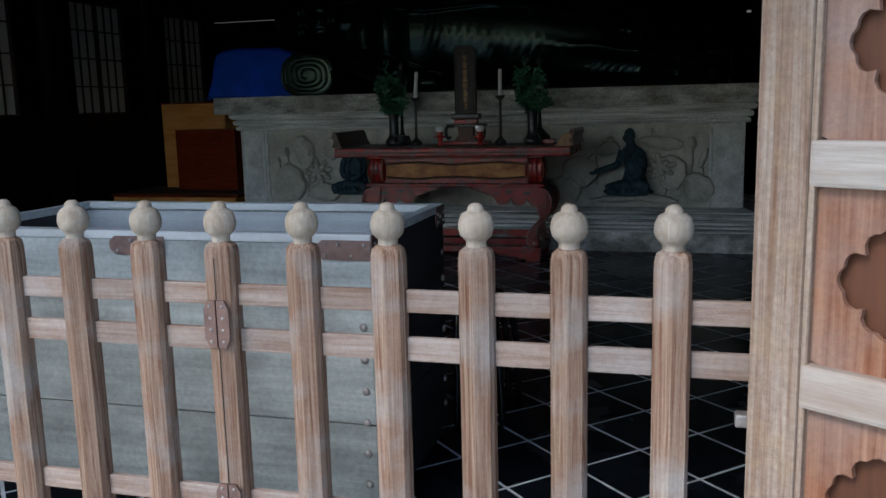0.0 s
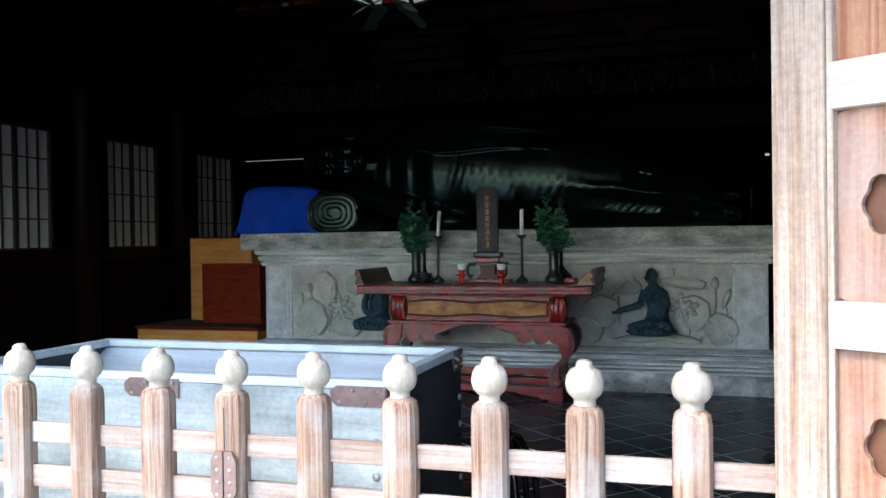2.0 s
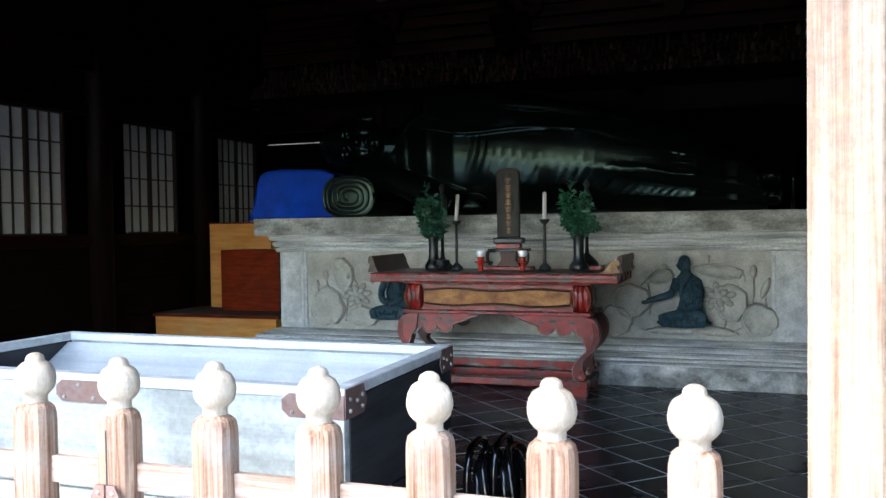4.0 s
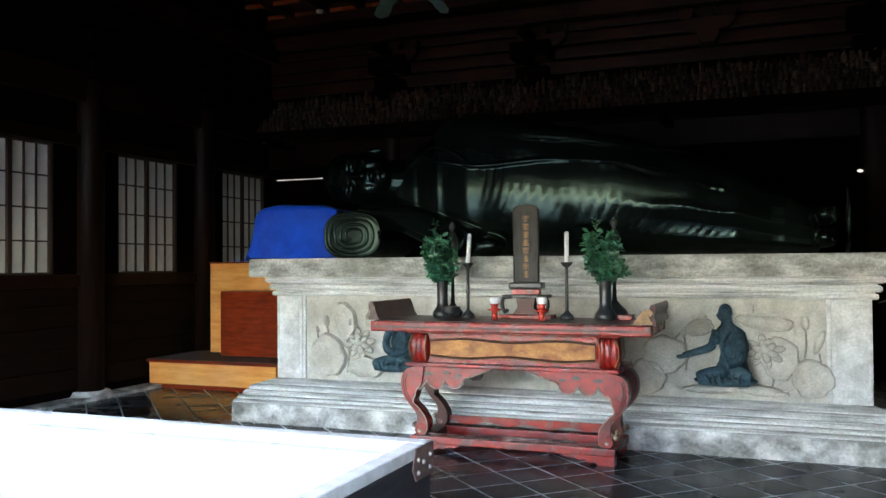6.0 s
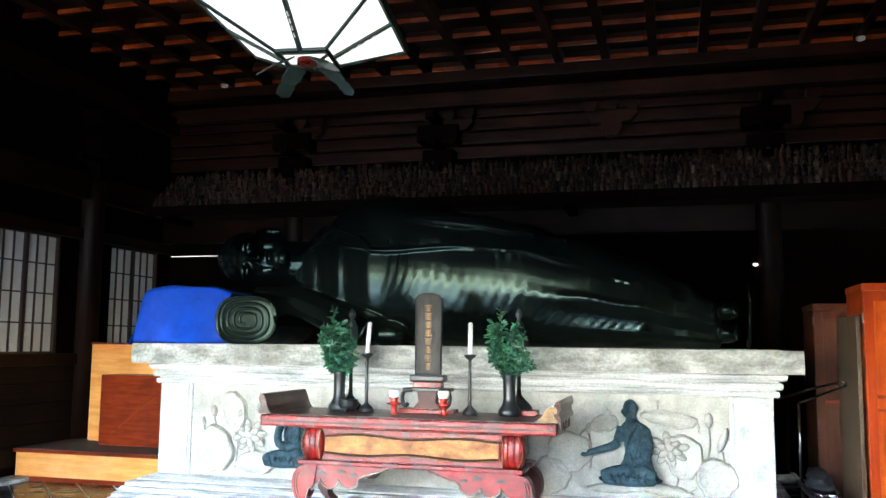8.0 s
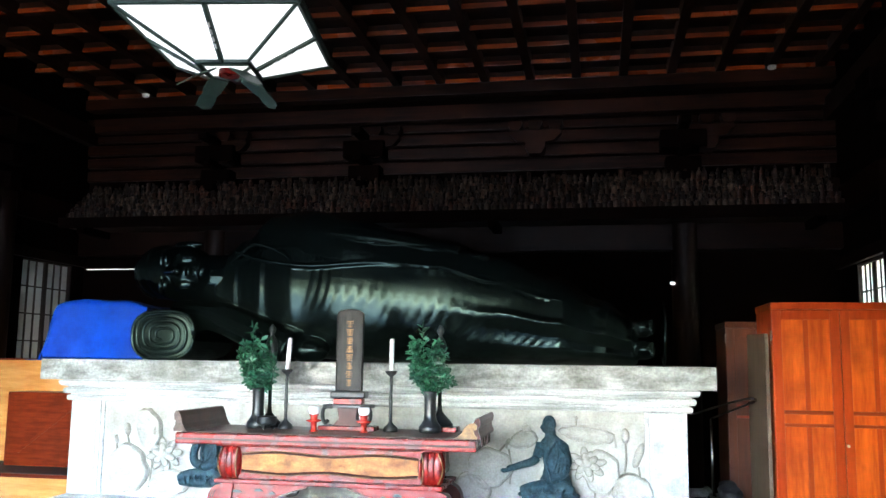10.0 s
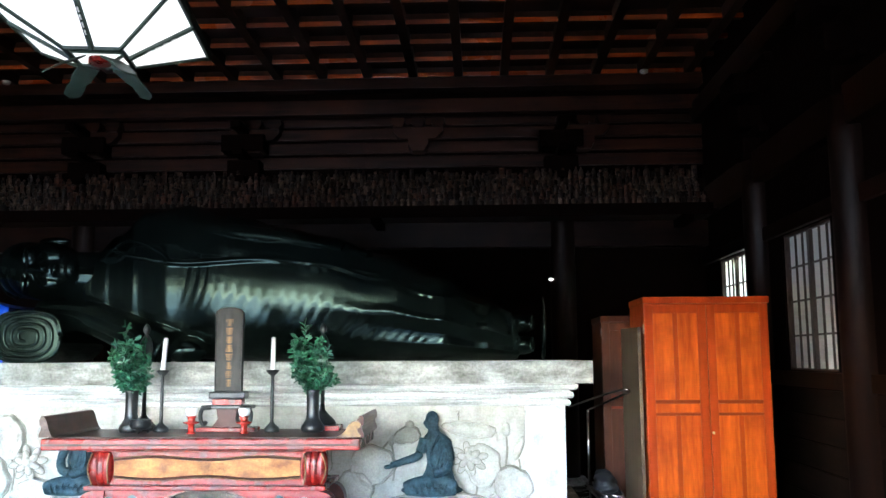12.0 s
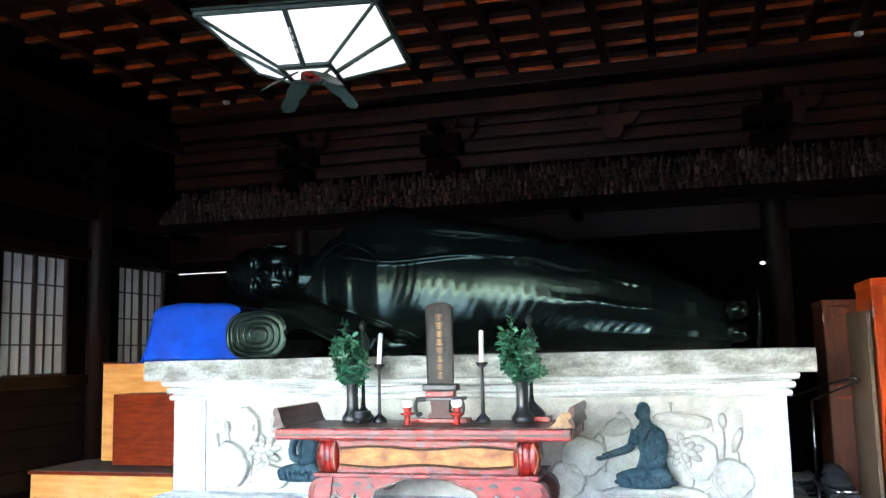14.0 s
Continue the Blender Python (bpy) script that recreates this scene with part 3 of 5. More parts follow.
        rings = [[w.verts.new(v) for v in [(q[0], 0.022, q[1]) for q in fr]], [w.verts.new(v) for v in [(q[2], 0.022, q[3]) for q in fr]],
                 [w.verts.new(v) for v in [(q[2], 0.034, q[3]) for q in fr]], [w.verts.new(v) for v in [(q[0], 0.034, q[1]) for q in fr]]]
        for q, r in zip(rings, rings[1:] + rings[:1]):
            for i in range(48):
                w.faces.new((q[i], q[(i + 1) % 48], r[(i + 1) % 48], r[i]))
        part("panel", w, "door_panel_wood", ob)
        part("backing", box(B(), 0.094, 0.358, 0.041, 0.046, b, c), "door_back_wood", ob)
    return ob


door_leaf()


# ---- offering box ----
def offering_box():
    x0, x1, y0, y1, zt = -1.9, -0.311, 2.71, 3.5, 0.923
    ob = thing("offering_box", (-1.23, 3.2, 0), "large grey weathered wooden offering box with riveted metal corners", "box")
    for i, (a, b) in enumerate(((0.06, 0.33), (0.334, 0.6), (0.604, 0.893))):
        part("front_board", box(B(), x0 + 0.03, x1, y0, y0 + 0.03, a, b, 0.004), "box_wood", ob)
        part("back_board", box(B(), x0 + 0.03, x1 - 0.03, y1 - 0.03, y1, a, b, 0.004), "box_wood", ob)
        part("side_board", box(B(), x1 - 0.03, x1 + 0.002, y0 + 0.031, y1, a, b, 0.004), "box_shade_wood", ob, "side board with its shade put into a near-black colour")
        part("side_board", box(B(), x0, x0 + 0.03, y0, y1, a, b, 0.004), "box_shade_wood", ob, "side board with its shade put into a near-black colour")
    part("rim", box(B(), x0, x1 + 0.004, y0 - 0.004, y0 + 0.045, 0.894, zt, 0.006), "box_inside_wood", ob)
    part("rim", box(B(), x0, x1 + 0.004, y1 - 0.045, y1 + 0.004, 0.894, zt, 0.006), "box_inside_wood", ob)
    part("rim", box(B(), x0, x0 + 0.045, y0 + 0.046, y1 - 0.046, 0.894, zt, 0.006), "box_inside_wood", ob)
    part("rim", box(B(), x1 - 0.041, x1 + 0.004, y0 + 0.046, y1 - 0.046, 0.894, zt, 0.006), "box_inside_wood", ob)
    part("sloping_board", prism(B(), [(y1 - 0.046, 0.888), (y1 - 0.046, 0.845), (y0 + 0.36, 0.63), (y0 + 0.36, 0.65)], "x", x0 + 0.03, x1 - 0.03), "box_inside_wood", ob, "pale sloping inner board")
    part("sloping_board", prism(B(), [(y0 + 0.046, 0.8), (y0 + 0.046, 0.78), (y0 + 0.28, 0.63), (y0 + 0.28, 0.65)], "x", x0 + 0.03, x1 - 0.03), "box_inside_wood", ob, "pale sloping inner board")
    part("plinth", box(B(), x0 + 0.02, x1 - 0.02, y0 + 0.02, y1 - 0.02, 0.0, 0.06), "box_shade_wood", ob)

    def plate(poly, axis, d0, d1, rivets, p="corner_plate"):
        q = part(p, prism(B(), poly, axis, d0, d1), "rust_plate", ob, "rust-brown riveted metal plate")
        for c in rivets:
            part("rivet", ball(B(), c, (0.006, 0.006, 0.006), 8, 5), "rivet_metal", q)
    for a, b in ((x1 - 0.17, x1 + 0.004), (-1.2, -1.0), (x0, x0 + 0.17)):
        m = (a + b) / 2
        plate([(a + 0.02, 0.845), (b, 0.845), (b, 0.905), (a + 0.02, 0.905), (a, 0.888), (a, 0.863)], "y", y0 - 0.0075, y0 - 0.0045,
              [(a + 0.03 + k * (b - a - 0.05) / 3, y0 - 0.008, 0.875 + (0.017 if k % 2 else -0.017)) for k in range(4)])
    for y, s in ((y0, 1), (y1, -1)):
        poly = [(y - s * 0.004, 0.845), (y + s * 0.1, 0.845), (y + s * 0.12, 0.875), (y + s * 0.1, 0.92), (y - s * 0.004, 0.92)]
        plate(poly, "x", x1 + 0.0045, x1 + 0.0075, [(x1 + 0.008, y + s * k, z) for k, z in ((0.02, 0.863), (0.02, 0.893), (0.06, 0.883), (0.09, 0.863), (0.09, 0.893))])
    for k in range(7):
        z = 0.74 - k * 0.1
        part("stud", ball(B(), (x1 - 0.03, y0 - 0.001, z), (0.013, 0.008, 0.013), 10, 6), "rivet_metal", ob)
        part("stud", ball(B(), (x1 + 0.003, y1 - 0.03, z), (0.008, 0.013, 0.013), 10, 6), "rivet_metal", ob)
    return ob


offering_box()


def folded_chair(x, y):
    ob = thing("folded_chair", (x, y, 0), "glossy black folded tube chair behind the offering box", "chair", "folded chairs behind the box")
    for s, h in ((0, 0.56), (0.06, 0.5), (0.1, 0.53)):
        c = smooth_curve([(x + s, y + 0.02, 0.0), (x + s * 0.8, y + 0.03, h * 0.6), (x + s * 0.5, y + 0.06, h * 0.93), (x + s * 0.3, y + 0.14, h), (x + s * 0.5, y + 0.26, h * 0.94), (x + s, y + 0.3, h * 0.6), (x + s * 1.1, y + 0.31, 0.0)], 6)
        part("frame_tube", tube(B(), c, 0.014), "black_gloss", ob, "", True)
    part("seat", box(B(), x + 0.0, x + 0.035, y + 0.05, y + 0.28, 0.1, 0.45, 0.012), "black_gloss", ob)
    return ob


fc = folded_chair(-0.28, 3.52)
copy_thing(fc, Matrix.Translation((-0.21, 3.6, 0)))


# ---- stone pedestal ----
PX0, PX1, PY = -3.9, 1.262, 8.0
PC = (PX0 + PX1) / 2


def ring_block(bm, inset, z0, z1, chamfer=0.0):
    """A block of the pedestal set in by inset from the slab's outline; its top may slope."""
    def r(d, z):
        return [bm.verts.new(p) for p in ((PX0 + d, PY + d, z), (PX1 - d, PY + d, z), (PX1 - d, 9.7 - d, z), (PX0 + d, 9.7 - d, z))]
    rows = [r(inset, z0), r(inset, z1 - chamfer * 0.6), r(inset + chamfer * 0.35, z1 - chamfer * 0.2), r(inset + chamfer, z1)] if chamfer else [r(inset, z0), r(inset, z1)]
    for q, w in zip(rows, rows[1:]):
        for i in range(4):
            bm.faces.new((q[i], q[(i + 1) % 4], w[(i + 1) % 4], w[i]))
    bm.faces.new(rows[0][::-1])
    bm.faces.new(rows[-1])
    return bm


def rough_block(bm, inset, z0, z1, amp, step=0.045):
    """The same block with a fine, hand-cut unevenness on its front, ends and edges."""
    e = inset * (0.45 if inset < 0 else 1)
    x0, x1, y0, y1 = PX0 + e, PX1 - e, PY + inset, 9.7 - e
    nx, nz = int((x1 - x0) / step), max(2, int((z1 - z0) / step))
    def jig(x, y, z):
        v = noise.noise_vector(Vector((x * 5, y * 5, z * 7))) * amp + noise.noise_vector(Vector((x * 17, y * 17, z * 19))) * amp * 0.5
        return (x + v.x * 0.5, y + v.y, z + v.z * (0.6 if z0 < z < z1 else 0.35))
    grid = [[bm.verts.new(jig(x0 + (x1 - x0) * i / nx, y0, z0 + (z1 - z0) * k / nz)) for k in range(nz + 1)] for i in range(nx + 1)]
    for i in range(nx):
        for k in range(nz):
            bm.faces.new((grid[i][k], grid[i + 1][k], grid[i + 1][k + 1], grid[i][k + 1]))
    back = {(i, k): bm.verts.new((x, y1, z)) for i, x in ((0, x0), (nx, x1)) for k, z in ((0, z0), (nz, z1))}
    bm.faces.new([grid[i][nz] for i in range(nx + 1)] + [back[nx, nz], back[0, nz]])
    bm.faces.new([grid[i][0] for i in range(nx, -1, -1)] + [back[0, 0], back[nx, 0]])
    bm.faces.new([grid[0][k] for k in range(nz, -1, -1)] + [back[0, 0], back[0, nz]])
    bm.faces.new([grid[nx][k] for k in range(nz + 1)] + [back[nx, nz], back[nx, 0]])
    return bm


ped = thing("pedestal", (PC, 8.85, 0), "long pale grey carved stone pedestal with moulded base and slab", "pedestal")
part("foot", rough_block(B(), -0.16, 0.0, 0.165, 0.004), "stone_base", ped, "darker stained stone foot")


def ring_loft(rows):
    """A moulding all round: rows of (inset, height) from the bottom up."""
    bm = B()
    rings = []
    for d, z in rows:
        e = d * (0.45 if d < 0 else 1)
        rings.append([bm.verts.new(p) for p in ((PX0 + e, PY + d, z), (PX1 - e, PY + d, z), (PX1 - e, 9.7 - e, z), (PX0 + e, 9.7 - e, z))])
    for q, w in zip(rings, rings[1:]):
        for i in range(4):
            bm.faces.new((q[i], q[(i + 1) % 4], w[(i + 1) % 4], w[i]))
    bm.faces.new(rings[0][::-1])
    bm.faces.new(rings[-1])
    return bm


part("base_moulding", ring_loft([(-0.15, 0.1655), (-0.152, 0.1785), (-0.14, 0.1875), (-0.115, 0.1946), (-0.11, 0.1964), (-0.112, 0.2126), (-0.1, 0.2224)]), "stone_moulding", ped)
part("base_moulding", ring_loft([(-0.06, 0.2229), (-0.066, 0.2323), (-0.064, 0.2431), (-0.05, 0.252), (-0.042, 0.2538), (-0.04, 0.2574), (-0.03, 0.261)]), "stone_moulding", ped)
part("base_moulding", ring_loft([(0.0, 0.2614), (-0.006, 0.2726), (-0.004, 0.2861), (0.012, 0.2995), (0.03, 0.3031), (0.034, 0.304)]), "stone_moulding", ped)
part("base_moulding", ring_loft([(0.06, 0.3045), (0.062, 0.313), (0.085, 0.322), (0.12, 0.3327), (0.165, 0.3453), (0.18, 0.3507)]), "stone_moulding", ped)
part("body", ring_block(B(), 0.185, 0.351, 1.083), "stone", ped)
part("cornice", ring_loft([(0.16, 1.0834), (0.15, 1.0882), (0.146, 1.104), (0.15, 1.1199), (0.158, 1.1249)]), "stone_moulding", ped)
part("cornice", ring_loft([(0.168, 1.1251), (0.168, 1.1348), (0.135, 1.1378), (0.126, 1.1497), (0.124, 1.1656), (0.13, 1.1795), (0.142, 1.1845)]), "stone_moulding", ped)
part("cornice", ring_loft([(0.152, 1.1847), (0.15, 1.1944), (0.115, 1.1984), (0.103, 1.2093), (0.098, 1.2242), (0.098, 1.2371), (0.105, 1.243)]), "stone_moulding", ped)
part("cornice", ring_loft([(0.12, 1.2432), (0.12, 1.2498)]), "stone_moulding", ped)
part("slab", rough_block(B(), 0.0, 1.25, 1.41, 0.006), "stone_slab", ped, "rough weathered top slab")
for x0, x1 in ((PX0 + 0.19, PX0 + 0.45), (PX1 - 0.45, PX1 - 0.19)):
    part("pilaster", box(B(), x0, x1, PY + 0.155, PY + 0.3, 0.3525, 1.0825, 0.006), "stone", ped)
    part("pilaster_fillet", box(B(), x0 + 0.03, x1 - 0.03, PY + 0.148, PY + 0.153, 0.4, 1.05, 0.002), "stone", ped)
    xi = x1 + 0.014 if x0 < PC else x0 - 0.014
    part("panel_bead", box(B(), xi - 0.013, xi + 0.013, PY + 0.162, PY + 0.185, 0.3525, 1.0825, 0.005), "stone", ped)
RY = PY + 0.185
part("relief_ground", box(B(), PX0 + 0.48, PX1 - 0.48, RY - 0.004, RY + 0.01, 0.3525, 1.0825), "stone_relief", ped, "plain cream ground of the carved panel")


def relief_leaf(cx, cz, rx, rz, turn=0.0, seed=0, lip=True):
    """A round lotus leaf in low relief: dished, wavy-rimmed, with veins from its middle."""
    bm = B()
    n, rows = 40, []
    rnd = random.Random(seed)
    ph = [rnd.uniform(0, 6.28) for _ in range(3)]
    for k, (f, d) in enumerate(((0.0, 0.016), (0.3, 0.014), (0.62, 0.02), (0.86, 0.036), (0.95, 0.046), (1.0, 0.04), (1.02, -0.003))):
        row = []
        for i in range(n):
            a = 2 * math.pi * i / n
            w = 1 + 0.05 * math.sin(3 * a + ph[0]) + 0.035 * math.sin(7 * a + ph[1]) + 0.02 * math.sin(11 * a + ph[2])
            u, v = rx * f * w * math.cos(a), rz * f * w * math.sin(a)
            c, s = math.cos(turn), math.sin(turn)
            dep = d * 1.3 + (0.006 * abs(math.sin(5.5 * a)) if 0.2 < f < 0.9 else 0)
            row.append(bm.verts.new((cx + u * c - v * s, RY - dep, cz + u * s + v * c)))
        rows.append(row)
    for q, w in zip(rows[1:], rows[2:]):
        for i in range(n):
            bm.faces.new((q[i], q[(i + 1) % n], w[(i + 1) % n], w[i]))
    bm.faces.new(rows[1])
    bmesh.ops.delete(bm, geom=rows[0], context="VERTS")
    rim = [v.co.copy() for v in rows[-1]]
    part("carved_leaf", bm, "stone_leaf", ped, "", True)
    part("grimy_outline", tube(B(), [Vector((p.x, RY - 0.004, p.z)) for p in rim + rim[:1]], 0.0055, 6), "groove_dirt_shade", ped, "dark grimy line and painted shade in the carved outline")


def relief_bud(cx, cz, r, h, turn=0.0):
    part("carved_bud", ball(B(), (cx, RY, cz), (r, 0.05, h), 14, 10, Matrix.Rotation(turn, 4, "Y")), "stone_leaf", ped, "", True)


def relief_stem(pts, r=0.0074):
    part("carved_stem", tube(B(), smooth_curve([(x, RY - 0.005, z) for x, z in pts], 6), r, 6), "groove_dirt_shade" if r < 0.0075 else "stone_leaf", ped, "", True)


def relief_flower(cx, cz, r):
    """A lotus flower in relief: an outer fan of drooping petals, an inner ring and a seed head, with grimy lines and
    painted shade between them.
    """
    for ring, (count, reach, size, dep) in enumerate(((8, 0.72, 0.42, 0.034), (6, 0.42, 0.34, 0.05))):
        for i in range(count):
            a = math.pi * (0.06 + 2 * (i + 0.5 * ring) / count)
            m = Matrix.Rotation(-a, 4, "Y")
            c = (cx + reach * r * math.cos(a), RY - dep, cz + reach * 0.85 * r * math.sin(a))
            part("carved_petal", ball(B(), c, (size * r, 0.02, 0.19 * r), 12, 8, m), "stone_leaf", ped, "", True)
            loop = []
            for k in range(17):
                t = 2 * math.pi * k / 16
                loop.append(Vector((c[0], RY - dep - 0.002, c[2])) + m @ Vector((size * 1.03 * r * math.cos(t), 0, 0.21 * r * math.sin(t))))
            part("grimy_outline", tube(B(), loop, 0.0035, 5), "groove_dirt_shade", ped)
    part("carved_seed_head", ball(B(), (cx, RY - 0.062, cz + 0.1 * r), (0.26 * r, 0.02, 0.24 * r), 14, 8), "stone_leaf", ped, "", True)


for s, args in enumerate(((0.38, 0.915, 0.19, 0.055, -0.12), (0.47, 0.66, 0.125, 0.15, 0.2), (0.69, 0.52, 0.14, 0.13, -0.5), (-0.33, 0.66, 0.16, 0.14, 0.1),
                          (-0.46, 0.49, 0.13, 0.13, 0), (-0.08, 0.87, 0.1, 0.06, 0.3), (0.0, 0.42, 0.2, 0.035, 0.05), (0.34, 0.42, 0.18, 0.04, -0.1),
                          (-3.03, 0.87, 0.1, 0.16, 0.25), (-3.2, 0.56, 0.17, 0.18, 0), (-2.83, 0.47, 0.16, 0.09, 0), (-2.72, 0.9, 0.12, 0.1, 0.4), (-2.05, 0.7, 0.18, 0.2, 0), (-0.8, 0.7, 0.16, 0.18, 0))):
    relief_leaf(*args, seed=s)
relief_flower(0.375, 0.71, 0.12)
relief_flower(-2.88, 0.68, 0.13)
for cx, cz, r, h, t in ((0.645, 0.915, 0.03, 0.055, 0.0), (0.735, 0.78, 0.03, 0.095, 0.35), (-0.06, 0.945, 0.035, 0.035, 0.4), (-0.19, 0.835, 0.026, 0.042, 0.2), (0.3, 1.03, 0.012, 0.02, 0),
                        (-3.22, 0.865, 0.028, 0.05, -0.1), (-3.31, 0.785, 0.016, 0.035, -0.2), (-2.98, 0.86, 0.022, 0.04, 0.2)):
    relief_bud(cx, cz, r, h, t)
relief_stem([(0.645, 0.87), (0.65, 0.75), (0.63, 0.62)])
relief_stem([(0.735, 0.7), (0.745, 0.6), (0.73, 0.5)])
relief_stem([(0.3, 1.01), (0.3, 0.97)], 0.005)
relief_stem([(0.2, 0.97), (0.35, 0.975), (0.47, 0.96), (0.56, 0.9), (0.58, 0.83)], 0.008)
relief_stem([(-0.19, 0.8), (-0.17, 0.68), (-0.18, 0.55)])
relief_stem([(-0.06, 0.91), (-0.16, 0.87), (-0.24, 0.8), (-0.3, 0.72)])
relief_stem([(0.4, 0.62), (0.43, 0.5), (0.4, 0.4)])
relief_stem([(-0.4, 0.6), (-0.36, 0.48), (-0.38, 0.4)])
relief_stem([(-3.22, 0.82), (-3.2, 0.75), (-3.16, 0.66)])
relief_stem([(-3.31, 0.75), (-3.3, 0.7), (-3.27, 0.66)])
relief_stem([(-3.03, 0.72), (-3.0, 0.6), (-3.02, 0.42)])
relief_stem([(-3.35, 0.56), (-3.25, 0.52), (-3.15, 0.42)], 0.009)
relief_stem([(0.55, 0.45), (0.45, 0.4), (0.3, 0.41), (0.1, 0.39), (-0.1, 0.4), (-0.25, 0.42)], 0.011)


def seated_figure(x, y, z, s=1.0, arm=1):
    """One plain mesh: a small cross-legged statue in dark blue stone, softly joined."""
    bm = B()
    k = lambda a, b, c: (x + a * s, y + b * s, z + c * s)
    # torso from lap to neck: height, middle, half width, half depth
    rings = []
    for c, a, w, d in ((0.05, 0.03, 0.17, 0.11), (0.11, 0.045, 0.125, 0.1), (0.17, 0.055, 0.098, 0.09), (0.23, 0.058, 0.088, 0.082), (0.29, 0.054, 0.094, 0.08), (0.345, 0.048, 0.106, 0.078), (0.385, 0.04, 0.106, 0.07),
                       (0.415, 0.03, 0.08, 0.058), (0.435, 0.024, 0.052, 0.047), (0.455, 0.018, 0.04, 0.041), (0.5, 0.012, 0.038, 0.042)):
        rings.append([bm.verts.new(k(a + w * math.cos(t), d * math.sin(t), c)) for t in [2 * math.pi * i / 20 for i in range(20)]])
    for q, w in zip(rings, rings[1:]):
        for i in range(20):
            bm.faces.new((q[i], q[(i + 1) % 20], w[(i + 1) % 20], w[i]))
    bm.faces.new(rings[0][::-1])
    bm.faces.new(rings[-1])
    # head bent forward
    ball(bm, k(0.008, -0.01, 0.53), (0.05 * s, 0.056 * s, 0.064 * s), 18, 12)
    ball(bm, k(-0.014, -0.02, 0.505), (0.034 * s, 0.045 * s, 0.042 * s), 14, 10)
    ball(bm, k(-0.044, -0.02, 0.508), (0.012 * s, 0.016 * s, 0.016 * s), 8, 6)
    # folded legs
    ball(bm, k(0.005, -0.02, 0.035), (0.225 * s, 0.12 * s, 0.036 * s), 24, 12)
    tube(bm, smooth_curve([k(0.06, -0.04, 0.1), k(-0.05, -0.08, 0.095), k(-0.13, -0.09, 0.075), k(-0.17, -0.08, 0.055)], 4), 0.05 * s, 14)
    tube(bm, smooth_curve([k(0.05, -0.05, 0.1), k(0.12, -0.08, 0.085), k(0.165, -0.08, 0.06)], 4), 0.05 * s, 14)
    tube(bm, smooth_curve([k(-0.17, -0.09, 0.04), k(-0.05, -0.13, 0.036), k(0.08, -0.13, 0.036), k(0.17, -0.09, 0.04)], 4), 0.034 * s, 12)
    # arms: one held out, the other bent across the lap
    if arm:
        tube(bm, smooth_curve([k(-0.045, -0.02, 0.39), k(-0.07, -0.05, 0.32), k(-0.1, -0.07, 0.275), k(-0.19, -0.09, 0.245), k(-0.285, -0.09, 0.215)], 4), 0.03 * s, 10,
             [(0.042 - 0.00125 * i) * s for i in range(17)])
        ball(bm, k(-0.305, -0.09, 0.205), (0.032 * s, 0.018 * s, 0.017 * s), 10, 6)
    else:
        tube(bm, smooth_curve([k(-0.05, -0.02, 0.39), k(-0.085, -0.05, 0.28), k(-0.05, -0.11, 0.2), k(0.02, -0.13, 0.17)], 4), 0.034 * s, 10)
    tube(bm, smooth_curve([k(0.115, -0.01, 0.365), k(0.135, -0.03, 0.27), k(0.11, -0.09, 0.195), k(0.02, -0.12, 0.16)], 4), 0.034 * s, 12)
    # robe: edge across the chest, folds over the sleeve and lap
    tube(bm, smooth_curve([k(0.06, -0.07, 0.43), k(0.01, -0.09, 0.34), k(-0.01, -0.09, 0.26), k(0.02, -0.11, 0.19)], 4), 0.011 * s, 6)
    for i in range(4):
        tube(bm, smooth_curve([k(0.07 + 0.015 * i, -0.08, 0.4 - 0.02 * i), k(0.07 + 0.02 * i, -0.105, 0.3 - 0.01 * i), k(0.04 + 0.025 * i, -0.12, 0.21)], 4), 0.008 * s, 6)
    for i in range(6):
        tube(bm, smooth_curve([k(-0.13 + 0.05 * i, -0.125, 0.095), k(-0.11 + 0.042 * i, -0.155, 0.06), k(-0.09 + 0.04 * i, -0.165, 0.025)], 3), 0.008 * s, 6)
    ob = part("seated_statue", bm, "blue_stone", None, "", True)
    md = ob.modifiers.new("join", "REMESH")
    md.mode, md.voxel_size, md.use_smooth_shade = "VOXEL", 0.005, True
    sm = ob.modifiers.new("soften", "SMOOTH")
    sm.iterations = 3
    return tagged(ob, "small seated dark blue stone statue against the carved pedestal", "statue", "seated statues on the pedestal")


seated_figure(0.1, RY - 0.05, 0.458)
seated_figure(-2.52, RY - 0.05, 0.46, 0.95, 0)


# ---- reclining statue ----
def lerp_table(tab, x):
    for (a, va), (b, vb) in zip(tab, tab[1:]):
        if a <= x <= b:
            t = (x - a) / (b - a)
            t = t * t * (3 - 2 * t)
            return [p + (q - p) * t for p, q in zip(va, vb)]
    return tab[-1][1] if x > tab[-1][0] else tab[0][1]


